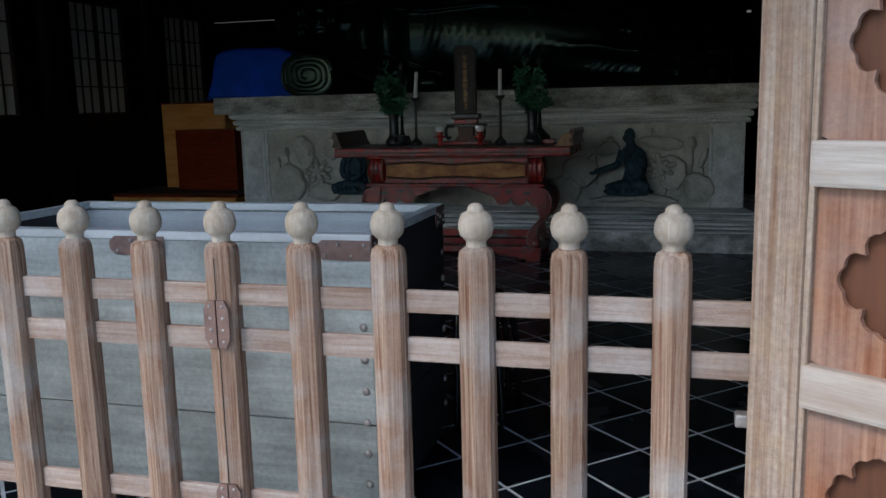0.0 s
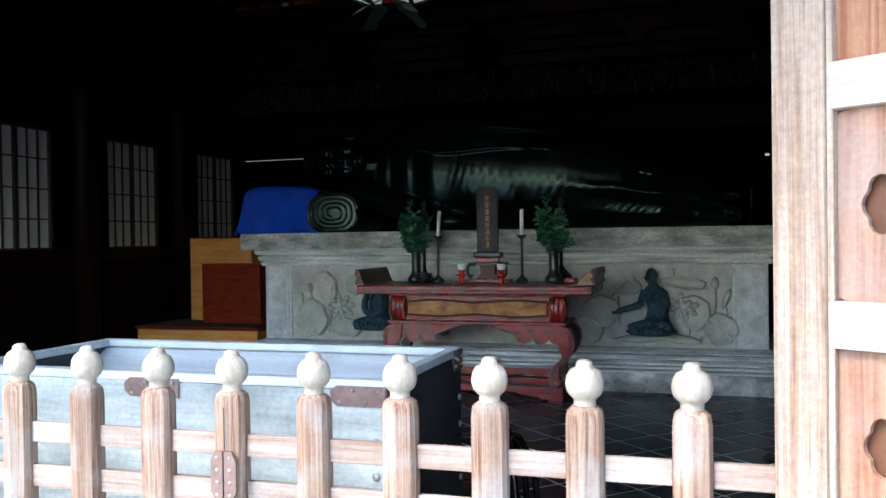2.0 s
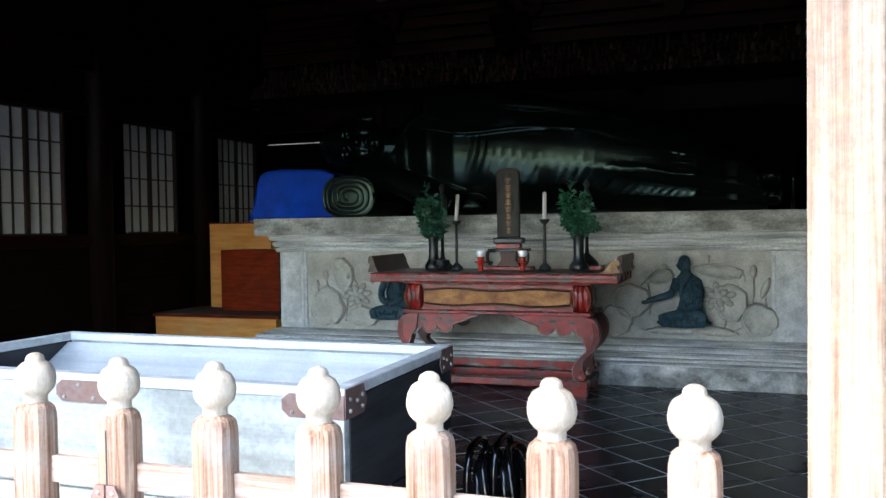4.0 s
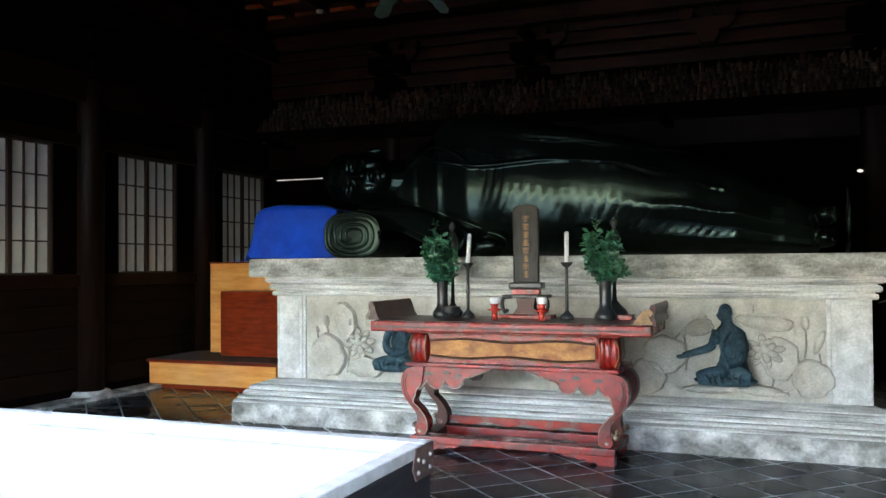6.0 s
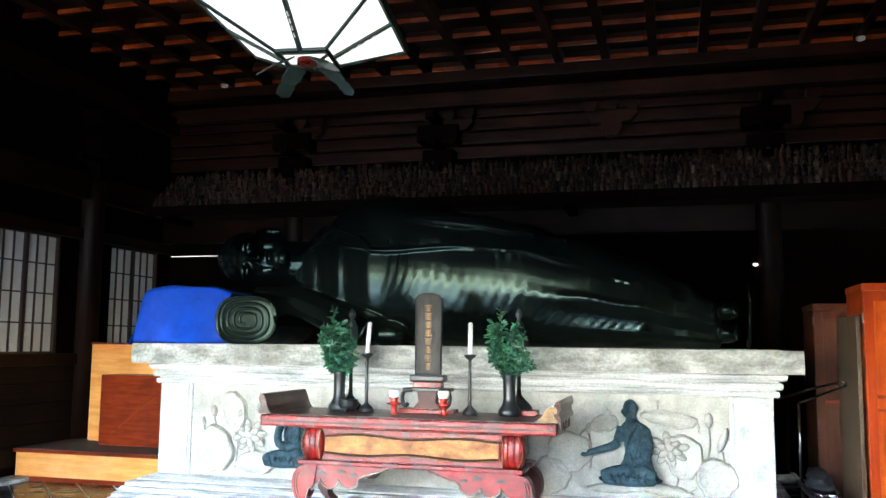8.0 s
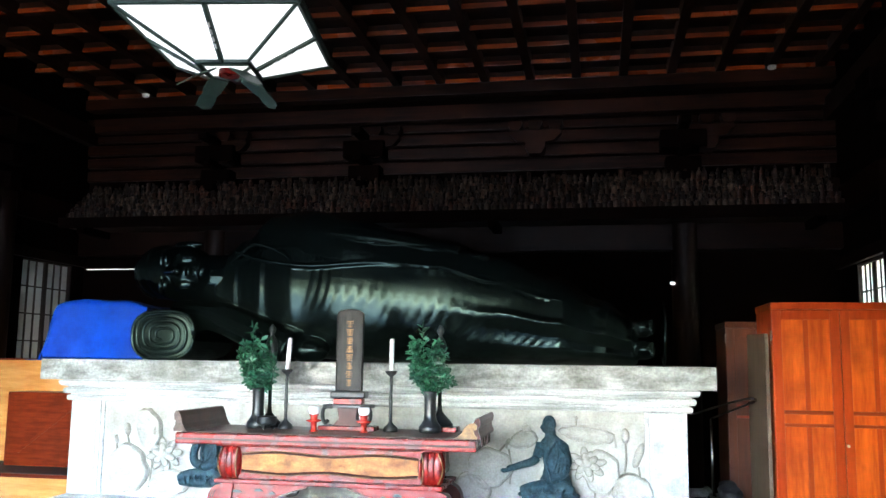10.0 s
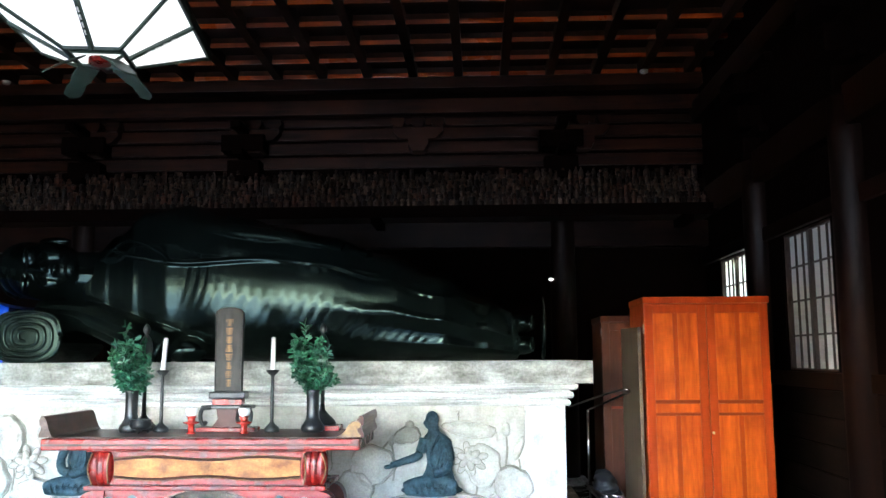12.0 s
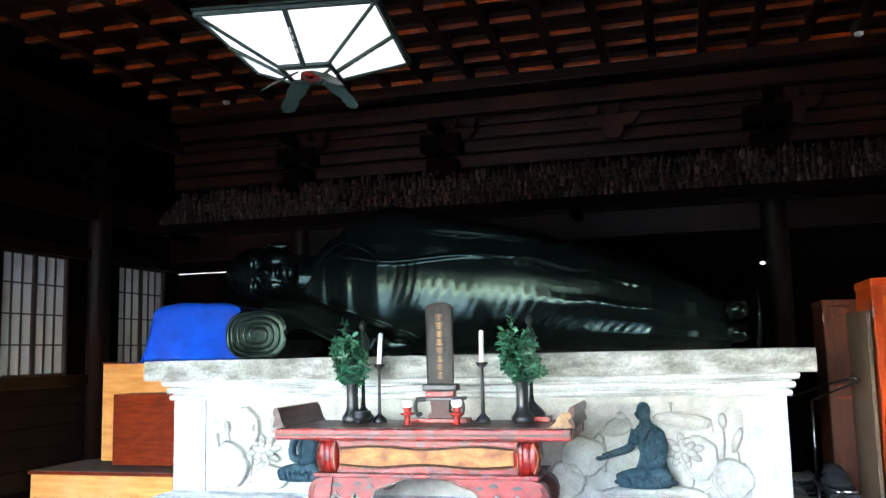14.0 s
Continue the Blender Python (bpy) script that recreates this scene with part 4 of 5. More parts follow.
def reclining_statue():
    """One mesh: a long robed reclining figure, drawn as cross-sections along x, with robe folds; head, arm and feet joined on."""
    # x: centre y, half depth, bottom, top
    tab = [(-2.74, (8.6, 0.15, 1.95, 2.22)), (-2.6, (8.64, 0.24, 1.78, 2.3)), (-2.45, (8.68, 0.3, 1.66, 2.44)), (-2.2, (8.72, 0.42, 1.5, 2.64)), (-1.9, (8.72, 0.48, 1.44, 2.68)), (-1.5, (8.7, 0.5, 1.42, 2.59)),
           (-1.1, (8.68, 0.5, 1.415, 2.49)), (-0.75, (8.68, 0.49, 1.415, 2.41)), (-0.3, (8.68, 0.46, 1.415, 2.26)), (0.15, (8.68, 0.42, 1.415, 2.1)), (0.5, (8.7, 0.36, 1.415, 1.92)), (0.7, (8.72, 0.3, 1.415, 1.8)), (0.76, (8.72, 0.24, 1.42, 1.74))]
    bm = B()
    n, seg = 330, 96
    rows = []
    for i in range(n + 1):
        x = -2.74 + (0.76 + 2.74) * i / n
        yc, hd, z0, z1 = lerp_table(tab, x)
        zc, hz = (z0 + z1) / 2, (z1 - z0) / 2
        row = []
        for j in range(seg):
            a = 2 * math.pi * j / seg
            c, s = math.cos(a), math.sin(a)
            e = 0.78
            u, v = math.copysign(abs(c) ** e, c), math.copysign(abs(s) ** e, s)
            # drapery: hanging curved folds over the belly, long flat ones along the legs
            f = 0.0
            front = max(0.0, -c)
            if front > 0.1:
                hang = x + 0.3 * v * v - 0.12 * v + 0.02 * math.sin(x * 7)
                w = 1 - abs(2 * ((hang * 11.2 + 0.3 * math.sin(hang * 4)) % 1.0) - 1) ** 3
                mid = max(0.0, 1 - abs((v + 0.2) / 0.8) ** 4)
                f += 0.006 * (0.7 + 0.3 * math.sin(x * 5.3 + 1.0) * math.sin(x * 2.1)) * w * mid * min(1, max(0.0, (x + 1.95) / 0.4)) * min(1, max(0.15, (0.75 - x) / 0.9))
                leg = min(1, max(0.0, (x + 0.75) / 0.5))
                f += leg * (0.02 * math.exp(-((v + 0.12 - 0.1 * x) / 0.09) ** 2) + 0.028 * math.exp(-((v + 0.72) / 0.12) ** 2) - 0.02 * math.exp(-((v + 0.42) / 0.16) ** 2))
                f += 0.012 * math.exp(-((v - 0.42 + 0.05 * math.sin(x * 3)) / 0.02) ** 2)
            row.append(bm.verts.new((x, yc + (hd + f) * u, zc + (hz + f * 0.3) * v)))
        rows.append(row)
    for q, w in zip(rows, rows[1:]):
        for j in range(seg):
            bm.faces.new((q[j], q[(j + 1) % seg], w[(j + 1) % seg], w[j]))
    bm.faces.new(rows[0])
    bm.faces.new(rows[-1][::-1])
    # neck and head lying on its side
    tube(bm, [(-2.85, 8.56, 2.1), (-2.45, 8.62, 2.1)], 0.2, 20)
    for k in range(3):
        bmesh.ops.create_cone(bm, cap_ends=True, segments=24, radius1=0.212, radius2=0.212, depth=0.035, matrix=Matrix.Translation((-2.58 + 0.07 * k, 8.61, 2.1)) @ Matrix.Rotation(radians(90), 4, "Y"))
    ball(bm, (-3.02, 8.55, 2.14), (0.33, 0.27, 0.235), 32, 20)
    ball(bm, (-2.88, 8.45, 2.13), (0.21, 0.2, 0.19), 28, 16)
    ball(bm, (-3.2, 8.62, 2.16), (0.24, 0.27, 0.235), 28, 16)
    ball(bm, (-3.4, 8.66, 2.17), (0.1, 0.14, 0.13), 20, 12)
    # face: cheeks, nose, lips, eyelids
    ball(bm, (-2.95, 8.265, 2.13), (0.1, 0.035, 0.028), 16, 10)
    ball(bm, (-2.9, 8.25, 2.13), (0.035, 0.04, 0.038), 14, 8)
    for dz in (-0.1, 0.1):
        ball(bm, (-2.87, 8.33, 2.13 + dz), (0.1, 0.07, 0.075), 16, 10)
        ball(bm, (-3.03, 8.3, 2.13 + dz), (0.03, 0.035, 0.06), 14, 8)
        ball(bm, (-3.08, 8.31, 2.13 + dz), (0.018, 0.03, 0.085), 14, 8)
    ball(bm, (-2.815, 8.27, 2.13), (0.022, 0.03, 0.055), 14, 8)
    ball(bm, (-2.72, 8.32, 2.13), (0.05, 0.05, 0.07), 14, 8)
    ball(bm, (-2.95, 8.52, 2.38), (0.13, 0.05, 0.035), 14, 8)
    # curls of hair
    rnd = random.Random(4)
    for i in range(260):
        a, b = rnd.uniform(-1.45, 1.45), rnd.uniform(0.45, 1.5)
        d = Vector((-math.sin(b), math.cos(b) * math.cos(a) * 0.8 - 0.15, math.cos(b) * math.sin(a)))
        p = Vector((-3.14, 8.6, 2.15)) + Vector((d.x * 0.31, d.y * 0.27, d.z * 0.25))
        ball(bm, p, (0.022, 0.022, 0.022), 6, 4)
    # arm under the head, sleeve falling forward, upper arm along the flank
    tube(bm, smooth_curve([(-3.0, 8.44, 1.8), (-2.6, 8.38, 1.76), (-2.2, 8.3, 1.62), (-1.9, 8.26, 1.5)], 5), 0.12, 16, [0.1 + 0.004 * i for i in range(16)])
    ball(bm, (-1.78, 8.32, 1.5), (0.16, 0.12, 0.1), 20, 12)
    tube(bm, smooth_curve([(-2.15, 8.5, 2.44), (-1.5, 8.37, 2.38), (-0.95, 8.36, 2.31), (-0.6, 8.38, 2.25)], 6), 0.1, 16, [0.12 - 0.0022 * i for i in range(19)])
    ball(bm, (-0.5, 8.38, 2.23), (0.14, 0.05, 0.045), 16, 10)
    # robe edges
    for pts in (((-2.45, 8.34, 2.3), (-2.2, 8.24, 2.22), (-1.8, 8.21, 2.16), (-1.2, 8.2, 2.18), (-0.6, 8.24, 2.12), (0.0, 8.3, 1.98), (0.5, 8.4, 1.82)),
                ((-2.5, 8.36, 2.2), (-2.25, 8.26, 2.34), (-2.0, 8.22, 2.26), (-1.9, 8.2, 2.16))):
        tube(bm, smooth_curve(pts, 8), 0.016, 8)
    # feet
    for dz in (0.0, 0.17):
        ball(bm, (0.8, 8.6, 1.53 + dz), (0.1, 0.2, 0.075), 18, 10)
        for t in range(5):
            ball(bm, (0.86, 8.42 + 0.012 * t, 1.485 + dz + 0.024 * t), (0.02, 0.03, 0.013), 8, 6)
    # skirt of the robe flaring behind the feet
    ball(bm, (0.955, 8.6, 1.66), (0.03, 0.2, 0.25), 18, 12)
    ob = part("reclining_statue", bm, "bronze", None, "", True)
    md = ob.modifiers.new("join", "REMESH")
    md.mode, md.voxel_size, md.use_smooth_shade = "VOXEL", 0.0095, True
    sm = ob.modifiers.new("soften", "SMOOTH")
    sm.iterations = 3
    return tagged(ob, "large black bronze reclining statue in folded robes on the pedestal", "statue")


reclining_statue()


def scroll_pillow():
    """A rolled bolster whose end shows a flat spiral."""
    ob = thing("bolster", (-2.98, 8.5, 1.41), "black rolled bolster with a spiral end under the statue's head", "bolster")
    cx, cz, rx, rz = -2.975, 1.61, 0.27, 0.195
    def oval(k, n=40):
        out = []
        for i in range(n):
            a = 2 * math.pi * i / n
            c, s = math.cos(a), math.sin(a)
            out.append((cx + k * rx * math.copysign(abs(c) ** 0.75, c), cz + k * rz * math.copysign(abs(s) ** 0.75, s)))
        return out
    part("roll", prism(B(), oval(1.0), "y", 8.2, 8.95), "bronze", ob)
    pts = []
    for i in range(150):
        a = 2 * math.pi * i / 40
        k = 0.95 - 0.78 * i / 150
        c, s = math.cos(a), math.sin(a)
        pts.append((cx + k * rx * math.copysign(abs(c) ** 0.75, c), 8.197, cz + k * rz * math.copysign(abs(s) ** 0.75, s)))
    part("spiral", tube(B(), pts, 0.013, 8), "bronze", ob, "", True)
    part("spiral_edge", tube(B(), [(x, 8.2, z) for x, z in oval(0.985)] + [(oval(0.985)[0][0], 8.2, oval(0.985)[0][1])], 0.016, 8), "bronze", ob, "", True)
    return ob


scroll_pillow()


def tarp():
    """A blue sheet laid over the far end of the bolster and hanging past the slab's end."""
    bm = B()
    n, m = 60, 44
    path = [(-3.18, 1.845), (-3.4, 1.885), (-3.7, 1.9), (-3.95, 1.885), (-4.02, 1.82), (-4.06, 1.66), (-4.1, 1.52), (-4.15, 1.41)]
    pts = smooth_curve([(a, 0, b) for a, b in path], 8)
    rows = []
    for i, p in enumerate(pts):
        row = []
        for j in range(m + 1):
            v = j / m
            # the sheet lies flat over the top and hangs down in front
            if v < 0.42:
                y, drop, out = 8.3, (0.42 - v) / 0.42, 0.0
                z = p.z + (1.415 - p.z) * drop ** 0.9 if p.x > -4.0 else p.z - 0.4 * drop
                y = 8.3 - 0.05 * drop ** 2 - 0.02 * math.sin(p.x * 9) * drop
                x = p.x - 0.07 * drop ** 2 * max(0, (-3.6 - p.x) / 0.5)
            else:
                y, z, x = 8.3 + (v - 0.42) / 0.58 * 0.75, p.z + 0.01 * math.sin(p.x * 14 + v * 9), p.x
            w = noise.noise_vector(Vector((x * 3.1, y * 4, z * 4))) * 0.014
            row.append(bm.verts.new((x + w.x, y + w.y, max(z + w.z, 1.4 if x < PX0 - 0.02 else 1.414))))
        rows.append(row)
    for q, w in zip(rows, rows[1:]):
        for j in range(m):
            bm.faces.new((q[j], q[j + 1], w[j + 1], w[j]))
    ob = part("tarpaulin", bm, "tarp", None, "", True)
    sd = ob.modifiers.new("thickness", "SOLIDIFY")
    sd.thickness = 0.004
    return tagged(ob, "creased bright blue tarpaulin draped over a bolster on the pedestal", "tarpaulin")


tarp()
part_body = box(B(), -3.9, -3.24, 8.36, 9.0, 1.412, 1.84, 0.08)
tagged(part("covered_bolster", part_body, "bronze"), "black bolster hidden under the blue tarpaulin", "bolster")


# ---- red altar table ----
TC = -1.285


def altar_table():
    ob = thing("altar_table", (TC, 7.5, 0), "carved red lacquer altar table with gilt frieze and scrolled legs", "table")
    y0, y1 = 7.15, 7.87
    top = part("tabletop", box(B(), TC - 1.0, TC + 1.0, y0, y1, 0.872, 0.945, 0.012), "red_lacquer", ob)
    part("top_inlay", box(B(), TC - 0.95, TC + 0.95, y0 + 0.05, y1 - 0.05, 0.9455, 0.9495), "dark_lacquer", top, "dark polished tabletop surface")
    part("edge_line", box(B(), TC - 0.995, TC + 0.995, y0 - 0.004, y0 - 0.0005, 0.9, 0.912), "dark_lacquer", top)
    # upturned ends
    for s, gilt in ((-1, False), (1, True)):
        prof = [(0.0, 0.0), (0.03, 0.012), (0.06, 0.035), (0.085, 0.07), (0.115, 0.092), (0.15, 0.095), (0.17, 0.078), (0.165, 0.055), (0.145, 0.048), (0.15, 0.03), (0.17, 0.012), (0.17, 0.0)]
        poly = [(TC + s * (0.93 + a * 0.55), 0.95 + b * 1.4) for a, b in prof]
        end = part("upturned_end", prism(B(), poly, "y", y0 + 0.03, y1 - 0.01), "dark_lacquer", ob, "dark red upturned scroll end")
        poly2 = [(TC + s * ((0.85 if gilt else 0.93) + a * (0.9 if gilt else 0.56)), 0.951 + b * (1.05 if gilt else 1.39)) for a, b in prof]
        part("end_face", prism(B(), poly2, "y", y0 + 0.022, y0 + 0.0295), "gilt" if gilt else "dark_worn", end, "carved gilt scroll face" if gilt else "worn brown scroll face")
    part("under_moulding", box(B(), TC - 0.77, TC + 0.77, y0 + 0.14, y1 - 0.06, 0.85, 0.8715, 0.006), "red_lacquer", ob)
    # frieze with clustered corner ribs and a wavy gilt panel
    part("frieze", box(B(), TC - 0.7, TC + 0.7, y0 + 0.19, y1 - 0.1, 0.642, 0.8495), "red_lacquer", ob)
    for s in (-1, 1):
        for k in range(3):
            bm = B()
            xx = TC + s * (0.65 + 0.04 * k)
            lathe(bm, xx, y0 + 0.2, 0.642, [(0.02, 0.0), (0.032, 0.02), (0.042, 0.06), (0.045, 0.104), (0.042, 0.148), (0.032, 0.188), (0.02, 0.207)], 16)
            part("rib", bm, "red_lacquer", ob, "", True)
        c = [(TC + s * (0.625 + 0.012 * math.sin(t * math.pi)), y0 + 0.155, 0.65 + 0.19 * t) for t in [i / 8 for i in range(9)]]
        part("gilt_line", tube(B(), c, 0.005, 6), "gilt", ob)
        c = [(TC + s * (0.735 + 0.03 * math.sin(t * math.pi)), y0 + 0.158, 0.65 + 0.19 * t) for t in [i / 8 for i in range(9)]]
        part("gilt_line", tube(B(), c, 0.004, 6), "gilt", ob)
    def wavy(h, x):
        return h * (0.86 - 0.14 * math.cos(x * 9.0))
    xs = [-0.6 + 1.2 * i / 48 for i in range(49)]
    up = [(TC + x, 0.745 + wavy(0.068, x)) for x in xs]
    lo = [(TC + x, 0.745 - wavy(0.068, x)) for x in xs]
    part("gilt_panel", prism(B(), up + lo[::-1], "y", y0 + 0.176, y0 + 0.1895), "gilt_panel", ob, "worn gilt wavy-edged panel")
    for e in (up, lo):
        part("panel_edge", tube(B(), [(x, y0 + 0.175, z) for x, z in e], 0.007, 6), "dark_lacquer", ob)
        part("gilt_line", tube(B(), [(x, y0 + 0.1735, z * 1.0 + (0.009 if e is up else -0.009)) for x, z in e], 0.0035, 6), "gilt", ob)
    part("waist", box(B(), TC - 0.77, TC + 0.77, y0 + 0.12, y1 - 0.06, 0.612, 0.6415, 0.008), "red_lacquer", ob)
    # scrolled legs, two in front and two behind; the rear pair's shade painted darker
    out = smooth_curve([(a + 0.025, 0, b) for a, b in ((0.68, 0.611), (0.75, 0.592), (0.787, 0.55), (0.8, 0.5), (0.798, 0.45), (0.783, 0.4), (0.755, 0.355), (0.72, 0.315), (0.688, 0.28), (0.675, 0.245), (0.677, 0.2), (0.69, 0.165), (0.692, 0.14), (0.675, 0.117))], 3)
    inn = smooth_curve([(a + 0.025, 0, b) for a, b in ((0.625, 0.117), (0.602, 0.14), (0.594, 0.185), (0.604, 0.23), (0.63, 0.272), (0.662, 0.31), (0.697, 0.34), (0.703, 0.365), (0.69, 0.395), (0.683, 0.425), (0.672, 0.45), (0.64, 0.48), (0.62, 0.611))], 3)
    for s in (-1, 1):
        for ya, yb in ((y0 + 0.15, y0 + 0.26), (y1 - 0.17, y1 - 0.07)):
            poly = [(TC + s * p.x, p.z) for p in out + inn]
            front = ya < 7.5
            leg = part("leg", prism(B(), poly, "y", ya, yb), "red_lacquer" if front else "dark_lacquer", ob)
            part("scroll_foot", ball(B(), (TC + s * 0.68, (ya + yb) / 2, 0.145), (0.036, 0.062, 0.034), 16, 10), "worn_edge", leg, "worn brown scroll foot", True)
            part("scroll_knob", ball(B(), (TC + s * 0.735, (ya + yb) / 2, 0.18), (0.022, 0.05, 0.022), 14, 8), "worn_edge", leg, "", True)
            if front:
                part("edge_wear", tube(B(), [(TC + s * p.x, ya, p.z) for p in inn[:-4]], 0.004, 6), "worn_edge", leg, "worn pale edge")
                for k in (0.018, 0.036):
                    part("leg_groove", tube(B(), [(TC + s * (p.x - k), ya - 0.001, p.z) for p in out[5:24]], 0.0035, 6), "dark_lacquer", leg)
    # cusped apron; dark plates near the legs paint the shade of pierced slots
    def scallop(s):
        up = [(0.68, 0.611), (0.13, 0.611)]
        raw = [(0.13, 0.604), (0.15, 0.594), (0.18, 0.588), (0.215, 0.572), (0.25, 0.562), (0.285, 0.546), (0.315, 0.542), (0.345, 0.524), (0.352, 0.515), (0.356, 0.49), (0.38, 0.468), (0.42, 0.462), (0.455, 0.474), (0.48, 0.497), (0.49, 0.51), (0.498, 0.488), (0.52, 0.462), (0.55, 0.453), (0.585, 0.465), (0.61, 0.488), (0.622, 0.512), (0.632, 0.49), (0.65, 0.476), (0.668, 0.452), (0.69, 0.44)]
        base = [(p.x, p.z) for p in smooth_curve([(a, 0, b) for a, b in raw], 3)]
        return [(TC + s * a, b) for a, b in up + base]
    for s in (-1, 1):
        ap = part("apron", prism(B(), scallop(s), "y", y0 + 0.165, y0 + 0.2), "red_lacquer", ob)
        pts = scallop(s)[2:]
        part("apron_edge", tube(B(), [(x, y0 + 0.164, z) for x, z in pts], 0.006, 6), "worn_edge", ap, "worn pale cusped edge")
        for a, z, w in ((0.63, 0.55, 0.045), (0.47, 0.562, 0.03), (0.375, 0.545, 0.022)):
            c = [(TC + s * (a + w * math.cos(t)), z + 0.018 * math.sin(t)) for t in [math.pi * i / 8 for i in range(9)]]
            part("apron_piercing", prism(B(), c, "y", y0 + 0.16, y0 + 0.1645), "black_iron", ap, "dark plate painting the shade of a slot")
        # the rear apron's shade is put into the darker lacquer
        ab = part("apron", prism(B(), scallop(s), "y", y1 - 0.13, y1 - 0.1), "dark_lacquer", ob, "rear apron darkened to paint its shade")
        sp = [(y0 + 0.26, 0.611), (y1 - 0.17, 0.611), (y1 - 0.17, 0.47), (y1 - 0.25, 0.53), (y0 + 0.36, 0.53), (y0 + 0.26, 0.47)]
        part("side_apron", prism(B(), sp, "x", TC + s * 0.66 - 0.015, TC + s * 0.66 + 0.015), "red_lacquer", ob)
    # base frame; side rails darkened to paint the shade under the table
    for ya, yb in ((y0 + 0.12, y0 + 0.26), (y1 - 0.17, y1 - 0.05)):
        part("base_rail", box(B(), TC - 0.74, TC + 0.74, ya, yb, 0.062, 0.115, 0.008), "red_lacquer", ob)
    for s in (-1, 1):
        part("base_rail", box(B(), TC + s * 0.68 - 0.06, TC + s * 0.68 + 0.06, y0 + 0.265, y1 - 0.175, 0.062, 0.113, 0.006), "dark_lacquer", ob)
        for ya, yb in ((y0 + 0.13, y0 + 0.25), (y1 - 0.16, y1 - 0.06)):
            prof = [(a, c * 1.378) for a, c in [(0.73, 0.0), (0.73, 0.045), (0.36, 0.045), (0.4, 0.032), (0.46, 0.03), (0.49, 0.02), (0.53, 0.024), (0.56, 0.012), (0.6, 0.014), (0.62, 0.0)]]
            part("base_foot", prism(B(), [(TC + s * a, b) for a, b in prof], "y", ya, yb), "red_lacquer", ob)
    xs = [-0.62 + 1.24 * i / 60 for i in range(61)]
    rim = [(TC + x, 0.118 + 0.02 + 0.012 * math.cos(x * 20)) for x in xs]
    part("rear_rail", prism(B(), [(TC + 0.62, 0.19), (TC - 0.62, 0.19)] + rim, "y", y1 - 0.13, y1 - 0.1), "red_lacquer", ob)
    return ob


altar_table()
TZ = 0.95


def candlestick(x, y, lean):
    ob = thing("candlestick", (x, y, TZ), "slim black iron candlestick with a white candle on the altar table", "candlestick", "pair of candlesticks on the altar table")
    part("stem", lathe(B(), x, y, TZ, [(0.05, 0), (0.052, 0.012), (0.045, 0.03), (0.022, 0.05), (0.012, 0.065), (0.011, 0.18), (0.014, 0.19), (0.011, 0.2), (0.01, 0.33), (0.013, 0.335), (0.01, 0.345), (0.011, 0.37), (0.03, 0.385), (0.042, 0.4), (0.042, 0.408), (0.012, 0.41)], 20), "black_iron", ob, "", True)
    part("candle", tube(B(), [(x, y, TZ + 0.405), (x + lean, y, TZ + 0.51), (x + lean * 2, y, TZ + 0.622), (x + lean * 2.05, y, TZ + 0.629)], 0.013, 14, [0.017, 0.0165, 0.016, 0.007]), "white_wax", ob, "white wax candle", True)
    return ob


candlestick(-1.687, 7.585, 0.008)
candlestick(-0.936, 7.585, 0.001)


def foliage_vase(x, y, seed):
    ob = thing("flower_vase", (x, y, TZ), "black vase filled with glossy green leafy sprigs on the altar table", "vase", "pair of vases on the altar table")
    part("vase_body", lathe(B(), x, y, TZ, [(0.068, 0), (0.078, 0.015), (0.076, 0.04), (0.06, 0.062), (0.046, 0.085), (0.041, 0.12), (0.041, 0.2), (0.044, 0.26), (0.052, 0.275), (0.036, 0.278)], 24), "black_iron", ob, "", True)
    rnd = random.Random(seed)
    bm, st = B(), B()
    for k in range(28):
        a, reach, hgt = rnd.uniform(0, 6.28), rnd.uniform(0.03, 0.165), rnd.uniform(0.03, 0.36)
        if k == 0:
            a, reach, hgt = 2.6, 0.05, 0.43
        tip = Vector((x - 0.02 + reach * math.cos(a), y + reach * 0.6 * math.sin(a), TZ + 0.27 + hgt))
        root = Vector((x, y, TZ + 0.25))
        mid = (root + tip) / 2 + Vector((0.4 * reach * math.cos(a), 0, 0.02))
        c = smooth_curve([root, mid, tip], 5)
        tube(st, c, 0.003, 5)
        for q in c[2:]:
            for _ in range(4):
                d = Vector((rnd.uniform(-1, 1), rnd.uniform(-1, 1), rnd.uniform(-0.5, 0.8))).normalized()
                side = d.cross(Vector((rnd.uniform(-1, 1), rnd.uniform(-1, 1), rnd.uniform(-1, 1)))).normalized()
                ln, wd = rnd.uniform(0.035, 0.062), rnd.uniform(0.009, 0.015)
                nrm = d.cross(side)
                o = q + d * 0.004
                v = [bm.verts.new(p) for p in (o, o + d * ln * 0.35 + side * wd + nrm * 0.004, o + d * ln * 0.75 + side * wd * 0.8 + nrm * 0.002, o + d * ln - nrm * 0.006, o + d * ln * 0.75 - side * wd * 0.8 + nrm * 0.002, o + d * ln * 0.35 - side * wd + nrm * 0.004)]
                bm.faces.new((v[0], v[1], v[2], v[3]))
                bm.faces.new((v[0], v[3], v[4], v[5]))
    part("stem_cluster", st, "leaf", ob)
    f = part("leaves", bm, "leaf", ob, "glossy dark green leaves")
    return ob


foliage_vase(-1.89, 7.58, 3)
foliage_vase(-0.66, 7.58, 8)


